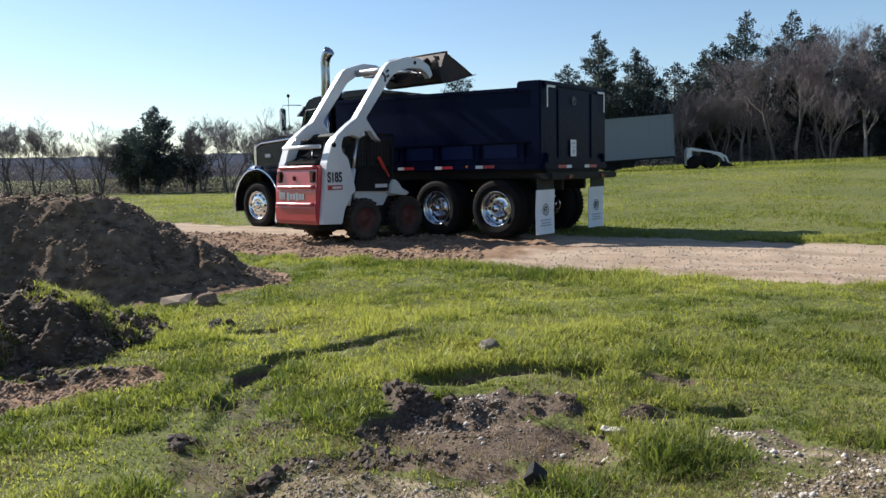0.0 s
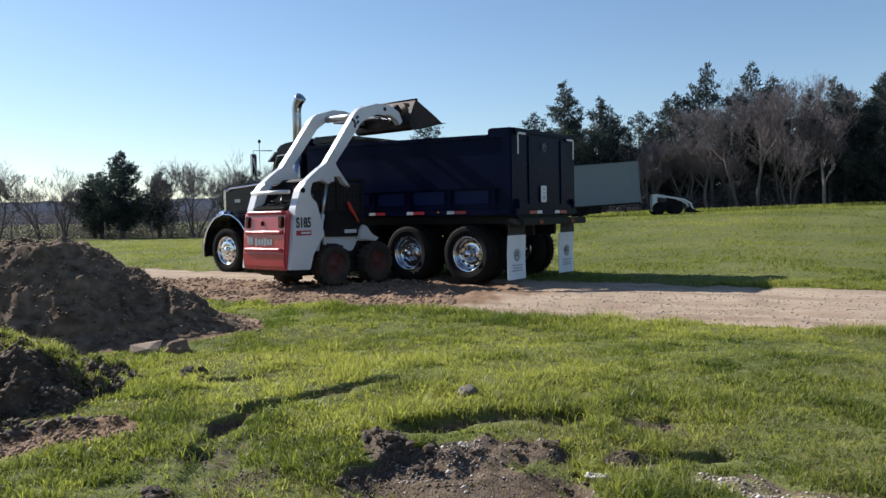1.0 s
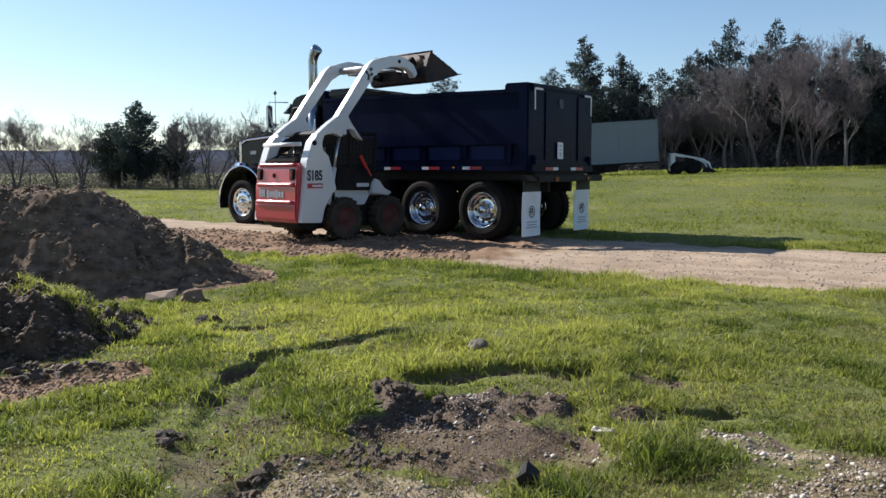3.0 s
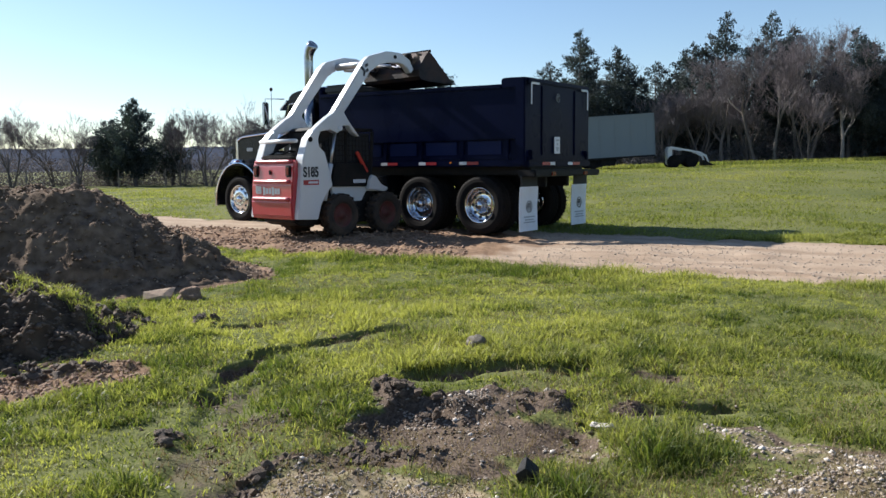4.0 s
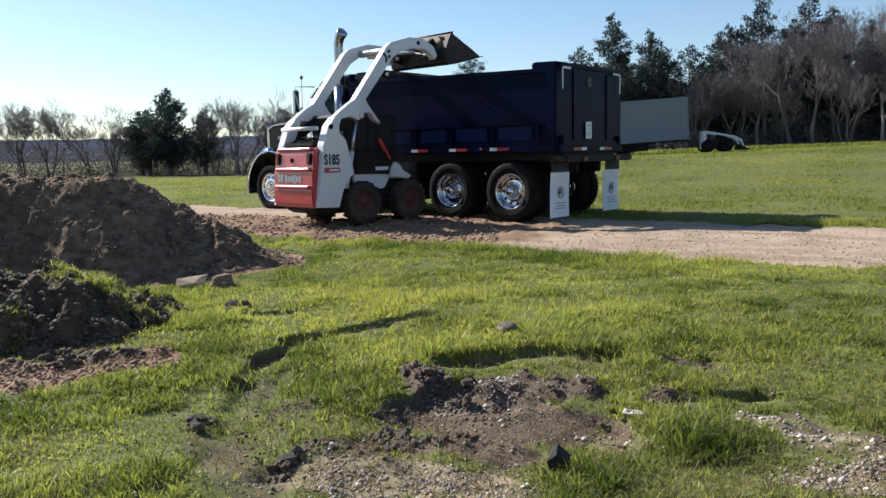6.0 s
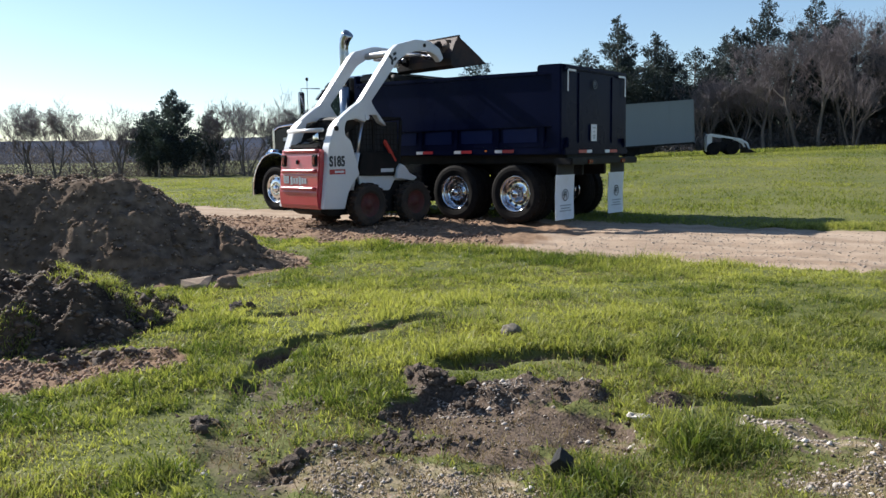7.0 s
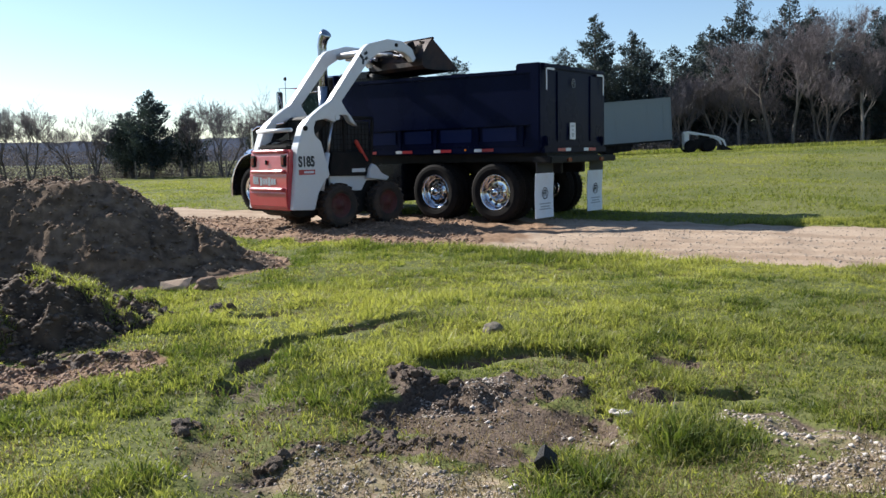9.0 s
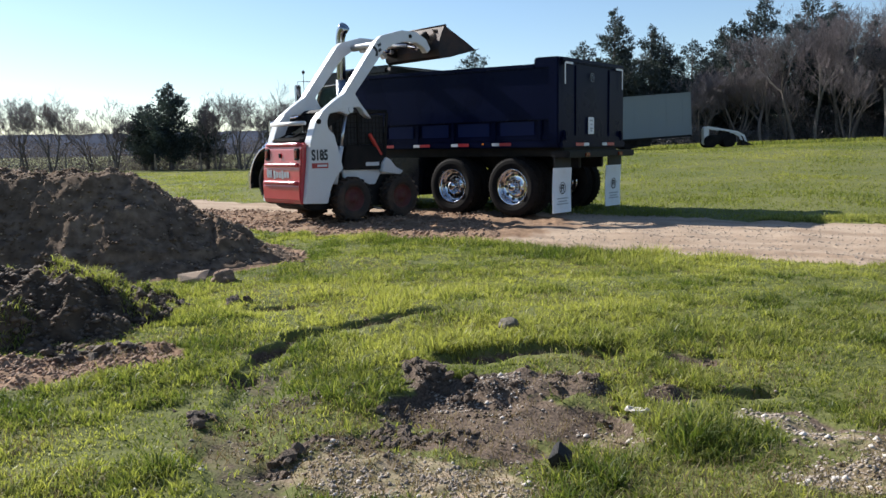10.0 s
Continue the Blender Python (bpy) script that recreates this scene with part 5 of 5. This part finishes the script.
        part("carrier_pin", tube([(-0.12, 0.36 * s, -0.16), (-0.12, 0.6800 * s, -0.16)], 0.04, 12), M_STEEL, bucket)
    part("top_lip", tube([(0.225, -0.81, 0.245), (0.225, 0.81, 0.245)], 0.024, 10), M_BUCKET, bucket, smooth=True)
    part("cutting_edge", prism([(0.86, -0.19), (1.10, -0.128), (1.10, -0.118), (0.86, -0.165)], -0.82, 0.82, 0.002), M_BUCKET, bucket, "bright worn cutting edge")
    part("carrier_beam", tube([(-0.03, -0.5, 0.02), (-0.03, 0.5, 0.02)], 0.06, 12), M_BLACKSTEEL, bucket)
    rs = random.Random(4)
    dirt = bmesh.new()
    for k in range(26):
        blob = lump(rs.uniform(0.03, 0.09), 70 + k, 0.8, 0.7, 1)
        y = rs.uniform(-0.72, 0.72)
        u = rs.random()
        bmesh.ops.translate(blob, verts=blob.verts, vec=(0.05 + 0.12 * u, y, -0.12 + 0.30 * u))
        merge(dirt, blob)
    tagged(part("caked_earth", dirt, M_CLOD, bucket, "caked dark earth"), kind="stuff")
    lifted = [o for o in t.children if o.name.split(".")[0] in ("lift_arm", "cross_tube", "tilt_cylinder", "tilt_rod")]
    return t, wheels, bucket, lifted


# ---- trees, far vehicles and distance ----
def bare_tree(height, spread, seed, levels=5, trunk=0.16, stems=1, lean=0.1, trunk_mat=None, twig_mat=None):
    """Trunk and limbs as one mesh, the fine twigs as another."""
    rng = random.Random(seed)
    limbs, twigs = bmesh.new(), bmesh.new()

    def grow(p, d, length, r, level):
        steps = 4 if level < 2 else 3
        pts, rad = [p.copy()], [r]
        for k in range(steps):
            d = (d + Vector((rng.uniform(-1, 1), rng.uniform(-1, 1), rng.uniform(-0.5, 0.9))) * (0.16 + 0.05 * level)).normalized()
            p = p + d * length / steps
            pts.append(p.copy())
            rad.append(r * (1 - 0.55 * (k + 1) / steps))
        tube(pts, rad, 6 if level < 2 else (4 if level < 3 else 3), limbs if level < 3 else twigs, caps=False)
        if level >= levels:
            return
        count = rng.randint(3, 4) if level == 0 else (rng.randint(3, 5) if level < levels - 1 else rng.randint(3, 4))
        for k in range(count):
            f = rng.uniform(0.35, 1.0) if level else rng.uniform(0.3, 1.0)
            i = min(int(f * steps), steps - 1)
            q = pts[i].lerp(pts[i + 1], f * steps - i)
            side = Vector((rng.uniform(-1, 1), rng.uniform(-1, 1), rng.uniform(-0.1, 0.5))).normalized()
            nd = (d * 0.75 + side * spread + Vector((0, 0, 0.07))).normalized()
            grow(q, nd, length * rng.uniform(0.5, 0.78), max(rad[i] * rng.uniform(0.45, 0.65), 0.008), level + 1)

    for k in range(stems):
        a = rng.uniform(0, math.tau)
        tilt = lean * (1 if stems == 1 else 2.5)
        grow(Vector((0.12 * math.cos(a) * (stems > 1), 0.12 * math.sin(a) * (stems > 1), -0.15)), Vector((tilt * math.cos(a), tilt * math.sin(a), 1)).normalized(), height * rng.uniform(0.45, 0.55), trunk, 0)
    return limbs, twigs


def foliage(bands, seed, count, size):
    """Foliage on uneven boughs that fill a crown given as (height, radius) pairs: small sprays leaning outwards."""
    rng = np.random.RandomState(seed)
    hs, rs = np.array(bands).T
    boughs = 90
    bh = hs[0] + (hs[-1] - hs[0]) * np.linspace(0, 1, boughs) ** 1.1
    baz = rng.rand(boughs) * math.tau
    reach = np.interp(bh, hs, rs) * rng.uniform(0.40, 1.15, boughs) + 0.06
    rise = rng.uniform(0.25, 0.85, boughs)
    share = reach ** 1.5 + 0.1
    b = rng.choice(boughs, count, p=share / share.sum())
    f = np.sqrt(rng.rand(count))
    wide = (0.10 + 0.16 * reach[b] * (1.15 - f))[:, None]
    c = np.stack([reach[b] * f * np.cos(baz[b]), reach[b] * f * np.sin(baz[b]), bh[b] + rise[b] * reach[b] * f ** 1.5], 1) + rng.normal(0, 1, (count, 3)) * wide * [1, 1, 0.75]
    out = np.stack([np.cos(baz[b]), np.sin(baz[b]), 0.5 + 0.5 * rng.rand(count)], 1) + rng.normal(0, 0.6, (count, 3))
    out /= np.linalg.norm(out, axis=1)[:, None]
    side = np.cross(out, rng.normal(0, 1, (count, 3)))
    side /= np.linalg.norm(side, axis=1)[:, None] + 1e-6
    s = size * (0.5 + rng.rand(count))[:, None]
    v = np.stack([c - side * s * 0.35, c + side * s * 0.35, c + out * s * 1.3], 1).reshape(-1, 3)
    return v, np.arange(count * 3).reshape(-1, 3), np.repeat(rng.rand(count) * 0.8, 3)


def cedar(name, label, height, radius, seed, count, size=0.16, low=0.1, m=None):
    t = thing(name, m or pose(0, 0, 0), label, "tree", "cedars of the wood's edge")
    part("trunk", tube([(0, 0, -0.2), (0.05, 0.02, height * 0.5), (0, 0, height * 0.97)], [0.17, 0.10, 0.02], 7), M_BARK, t)
    prof = [(low * height, radius * 0.55), (0.22 * height, radius), (0.45 * height, radius * 0.88), (0.65 * height, radius * 0.60), (0.82 * height, radius * 0.34), (0.94 * height, radius * 0.15), (height, 0.04)]
    verts, faces, tint = foliage(prof, seed, count, size)
    crown = new("crown", mesh_from("crown", verts, faces, M_CEDAR, tint))
    crown.parent = t
    crown["label"] = "dark green scaly foliage"
    return t


def deciduous(label, height, spread, seed, levels, trunk, stems, bark, m=None, lean=0.1):
    t = thing("bare_tree", m or pose(0, 0, 0), label, "tree", "bare trees of the wood's edge")
    limbs, twigs = bare_tree(height, spread, seed, levels, trunk, stems, lean)
    part("trunk", limbs, bark, t)
    tagged(part("twig_canopy", twigs, M_TWIG, t, "fine leafless twigs"), kind="stuff")
    return t


def place(x, y, turn=0.0):
    return pose(x, y, float(land(x, y)), 0, 0, turn)


def build_trees():
    rng = random.Random(12)
    small = [deciduous("leafless grey-brown tree at the field's edge", 5.0 + 0.2 * k, 0.62, 100 + k, 5, 0.085, 2 + k % 2, M_BARK) for k in range(4)]
    tall = [deciduous("tall leafless tree with a pale trunk at the wood's edge", 6.6 + 0.5 * k, 0.8, 200 + k, 6, 0.14, 1, M_PALEBARK if k % 2 else M_BARK, lean=0.18) for k in range(4)]
    young = [cedar("cedar_tree", "dark green young cedar tree", 4.6, 1.5, 301, 8000, 0.11), cedar("cedar_tree", "dark green young cedar tree", 6.0, 2.0, 302, 15000, 0.115)]
    big = [cedar("cedar_tree", "tall dark green cedar tree", 8.8, 2.4, 303, 20000, 0.115, 0.12), cedar("cedar_tree", "tall dark green cedar tree", 10.0, 2.6, 304, 22000, 0.115, 0.1), cedar("cedar_tree", "broad dark cedar tree", 8.0, 3.0, 305, 18000, 0.115, 0.05), cedar("cedar_tree", "very tall dark cedar tree", 11.0, 3.0, 306, 24000, 0.12, 0.1)]

    def put(kinds, i, x, y, fresh={}):
        src = kinds[i % len(kinds)]
        m = place(x, y, rng.uniform(0, 360))
        if src.name not in fresh:
            fresh[src.name] = 1
            src.matrix_basis = m
            return src
        return copy_thing(src, m)

    # along the far left edge of the field
    put(young, 1, -20.0, 58.0)
    for i, (x, y) in enumerate([(-35.5, 60), (-33.0, 57), (-30.4, 58), (-28.2, 57), (-26.0, 59), (-23.8, 57.5), (-16.8, 58), (-14.6, 57), (-12.6, 59), (-10.2, 57.5), (-38.5, 58), (-41, 61), (-8.0, 60), (-5.0, 61)]):
        put(small, i, x, y)
    put(big, 2, 2.05, 64)
    for i, (x, y) in enumerate([(-21.8, 59.0), (-18.0, 60), (-22.9, 60.5), (-11.0, 61), (-12.4, 62.5), (-8.8, 60), (-6.0, 62), (-3.2, 61), (-0.5, 63)]):
        put(young, 0, x, y)
    # behind the truck and to the right: the wood
    for i, (x, y, k) in enumerate([(10.4, 63, 2), (12.1, 60, 1), (15.0, 61, 0), (13.4, 64, 2), (16.2, 62, 2), (20.5, 60, 0), (21.0, 63, 0), (26.6, 60.5, 3), (23.0, 60, 3), (28.6, 61, 1),
                                   (31.5, 56, 2), (33.5, 55, 0), (35.5, 57, 1), (37.5, 54, 0), (31.0, 60, 0), (40.5, 56, 1), (43.0, 54, 0), (38.5, 59, 1), (34.0, 62, 1), (19.0, 64, 2), (29.5, 64, 1), (30.6, 54.5, 2), (33.0, 53, 2), (35.6, 53, 2), (38.6, 52, 2)]):
        put(big, k, x, y)
    for i, (x, y) in enumerate([(20.6, 54), (22.0, 56.5), (22.6, 53.5), (24.6, 55), (26.6, 54), (28.0, 52.5), (29.4, 54.5), (27.2, 57)]):
        put(tall, i, x, y)
    for i, (x, y) in enumerate([(16.4, 57.5), (17.4, 56), (18.6, 57.5), (19.6, 55.5), (20.2, 57.5), (22.8, 55), (25.6, 52.5)]):
        put(small, i, x, y)


def build_brush():
    """Undergrowth at the foot of the woods, and the shaded thicket behind."""
    rng = np.random.RandomState(31)

    def thicket(name, label, mat, n, xs, ys, top, size, seed):
        r = np.random.RandomState(seed)
        x = r.uniform(*xs, n)
        y = r.uniform(*ys, n)
        hmax = top * (0.55 + 0.9 * np.clip(fbm(x, y, 5.0, 3) + 0.4, 0, 1))
        z = land(x, y) + hmax * r.rand(n) ** 1.3
        d = r.normal(0, 1, (n, 3)) + [0, 0, 0.8]
        d /= np.linalg.norm(d, axis=1)[:, None]
        s = np.cross(d, r.normal(0, 1, (n, 3)))
        s /= np.linalg.norm(s, axis=1)[:, None] + 1e-6
        c = np.stack([x, y, z], 1)
        k = size * (0.4 + r.rand(n))[:, None]
        v = np.stack([c - s * k * 0.25, c + s * k * 0.25, c + d * k * 1.6], 1).reshape(-1, 3)
        tagged(new(name, mesh_from(name, v, np.arange(n * 3).reshape(-1, 3), mat, np.repeat(r.rand(n), 3))), label, "undergrowth", kind="stuff")

    thicket("brush", "brown leafless brush at the left field's edge", M_BRUSH, 60000, (-46, -6), (58, 66), 2.0, 0.10, 1)
    thicket("thicket", "dark evergreen thicket inside the wood", M_CEDAR, 150000, (10, 52), (57.5, 72), 5.0, 0.17, 2)
    thicket("brush", "brown brush along the wood's edge", M_BRUSH, 40000, (14, 44), (54, 60), 1.7, 0.10, 3)
    thicket("thicket", "low dark thicket behind the truck", M_CEDAR, 50000, (-14, 6), (60, 68), 3.4, 0.18, 4)
    n = 9000
    x, y = rng.uniform(12, 46, n), rng.uniform(47.5, 52.5, n)
    blades("tall_grass", "longer grass at the wood's edge", x, y, np.full(n, 0.22), 0.05, M_FIELDGRASS, 33, 0.7)
    # fence posts along the left edge
    first = None
    for k in range(12):
        x = -42 + 3.1 * k
        m = place(x, 55.5 + 0.1 * (k % 3))
        if first is None:
            first = part("fence_post", tube([(0, 0, -0.2), (0, 0, 1.2)], [0.05, 0.045], 7), M_POST)
            tagged(first, "thin weathered wooden fence post", "fence post", "posts along the field")
            first.matrix_basis = m
        else:
            copy_thing(first, m)


def build_ridge():
    """The far wooded ridge that closes the view."""
    xs = np.linspace(-1500, 1500, 260)
    ys = np.linspace(520, 900, 30)
    gx, gy = np.meshgrid(xs, ys)
    z = 24 * smooth(520, 760, gy) * (0.85 + 0.5 * fbm(gx, gy, 500, 3)) + 5 * smooth(520, 560, gy) * fbm(gx, gy, 22, 3) - 2
    nx, ny = len(xs), len(ys)
    i = (np.arange(ny - 1)[:, None] * nx + np.arange(nx - 1)[None]).ravel()
    # distance haze is put into the ridge's blue-grey base colour
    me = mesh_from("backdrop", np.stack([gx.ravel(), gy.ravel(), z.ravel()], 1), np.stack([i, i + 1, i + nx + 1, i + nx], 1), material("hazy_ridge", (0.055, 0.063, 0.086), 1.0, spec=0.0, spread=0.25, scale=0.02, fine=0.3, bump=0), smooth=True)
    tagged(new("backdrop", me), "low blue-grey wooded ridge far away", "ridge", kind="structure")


def build_box_truck():
    x, y = 7.9, 42.3
    t = thing("box_trailer", pose(x, y, float(land(x, y)), 0, -3.2, -3), "pale grey box trailer parked on the grass", "trailer")
    body = part("box", box(0, 1.2, 1.58, 9.0, 2.4, 2.20, 0.04), M_BOX, t, "pale grey panelled box")
    for k in range(11):
        part("panel_seam", box(-4.1 + k * 0.82, -0.006, 1.58, 0.03, 0.012, 2.1, 0.004), M_BOX, body)
    part("roof_rail", box(0, 0.0, 2.67, 9.02, 0.05, 0.07, 0.01), M_BOX, body)
    part("sill_rail", box(0, 0.0, 0.50, 9.02, 0.05, 0.10, 0.01), M_BLACKSTEEL, body)
    part("corner_rail", box(4.49, 0.0, 1.58, 0.06, 0.05, 2.2, 0.01), M_BOX, body)
    part("chassis", box(-0.8, 1.2, 0.40, 6.8, 1.1, 0.2, 0.02), M_BLACKSTEEL, t)
    part("skirt", box(1.6, 0.25, 0.34, 1.7, 0.05, 0.46, 0.02), M_BLACKSTEEL, t)
    for wx in (-1.6, 0.2, 1.3):
        for wy in (0.25, 2.15):
            w = part("wheel", lathe([(0, 0.1), (0.2, 0.1), (0.24, 0.13), (0.42, 0.13), (0.46, 0.1), (0.46, -0.1), (0.42, -0.13), (0, -0.13)], 20), M_RUBBER, t)
            w.matrix_basis = pose(wx, wy, 0.46, 0, 0, 180)
    x, y = 13.7, 42.0
    p = thing("compact_loader", pose(x, y, float(land(x, y)), 0, -2, -8), "white compact loader with lowered arm parked by the trailer", "loader")
    part("tower", box(-0.62, 0, 0.62, 0.24, 0.9, 0.86, 0.05), M_WHITE, p, "white tower")
    part("hull", box(0.2, 0.1, 0.42, 1.3, 0.9, 0.5, 0.08), M_BLACKSTEEL, p, "dark hull")
    for s in (0, 1):
        part("lift_arm", prism([(-0.70, 1.06), (-0.58, 1.12), (0.90, 0.78), (1.22, 0.58), (1.34, 0.22), (1.27, 0.22), (1.13, 0.52), (0.85, 0.70), (-0.62, 1.03)], -0.5 + s * 0.9, -0.4 + s * 0.9, 0.01), M_WHITE, p, "white lift arm")
    part("cage", box(0.30, 0.05, 0.74, 0.5, 0.6, 0.3, 0.05), M_BLACKSTEEL, p)
    part("bucket", prism([(1.05, 0.06), (1.65, 0.04), (1.1, 0.34)], -0.6, 0.6, 0.01), M_BLACKSTEEL, p)
    for wx in (-0.45, 0.45):
        for wy in (-0.5, 0.55):
            part("wheel", lathe([(0, 0.1), (0.3, 0.1), (0.33, 0.06), (0.33, -0.06), (0.3, -0.1), (0, -0.1)], 18), M_RUBBER, p).matrix_basis = pose(wx, wy, 0.33)


build_ground()
build_heaps()
build_ridge()
build_trees()
build_brush()
truck = build_truck()
loader, loader_wheels, bucket, lifted = build_loader()
build_box_truck()
build_stones()
build_grass()

# how far the loader has backed, and how its bucket is tipped
BACKED = [(0, 0), (0.5, 0.034), (1, 0.05), (1.5, 0.052), (2, 0.052), (2.5, 0.075), (3, 0.11), (3.4, 0.115), (4.5, 0.12), (5, 0.22), (5.5, 0.29), (6, 0.30), (7, 0.285), (7.5, 0.28), (8, 0.33), (8.5, 0.445), (9, 0.475), (9.5, 0.485), (10, 0.555)]
TIPPED = [(0, 0), (0.5, 3), (1, 2), (1.5, -0.5), (2, 0.5), (2.5, -2), (3, -1), (3.3, 1), (3.9, 14), (4.3, 19), (4.5, 17.5), (5, 15), (5.3, 9.5), (5.5, 10), (5.7, 6), (6.2, -2), (6.8, -5), (7, 5), (7.2, 14), (7.5, 21), (8, 20.5), (8.2, 19), (8.5, 13), (8.8, 11), (9, 12), (9.2, 17.5), (9.5, 15.5), (9.8, 1), (10, 0)]

# how far the arms have sunk
SUNK = [(0, 0), (3, 0), (4.5, 0), (5, 0.5), (5.5, 0.5), (7, 0.6), (7.5, 1.7), (8.5, 1.6), (9, 1.3), (9.5, 3.0), (10, 0.4)]
ARM_PIVOT = (-1.20, 1.72)


def arm_turn(t):
    a = float(np.interp(t, *zip(*SUNK)))
    return pose(ARM_PIVOT[0], 0, ARM_PIVOT[1]) @ pose(0, 0, 0, 0, a, 0) @ pose(-ARM_PIVOT[0], 0, -ARM_PIVOT[1])


def motions():
    rows = []
    for t, d in BACKED:
        yaw = 46.7 - 3.5 * t / 10
        rows.append((t, pose(-1.587 - d * math.cos(radians(46)), 15.891 - d * math.sin(radians(46)), -0.03, 0, 0, yaw)))
    walk(loader, rows)
    for w in loader_wheels:
        rest = w.matrix_basis.copy()
        sign = 1 if rest.to_euler().z < 1 else -1
        walk(w, [(t, rest @ pose(0, 0, 0, 0, -sign * math.degrees(d / 0.3875), 0)) for t, d in BACKED])
    for o in lifted:
        walk(o, [(t, arm_turn(t)) for t, a in SUNK])
    walk(bucket, [(t, arm_turn(t) @ pose(BUCKET_PIN[0], 0, BUCKET_PIN[1], 0, a, 0)) for t, a in TIPPED])


motions()
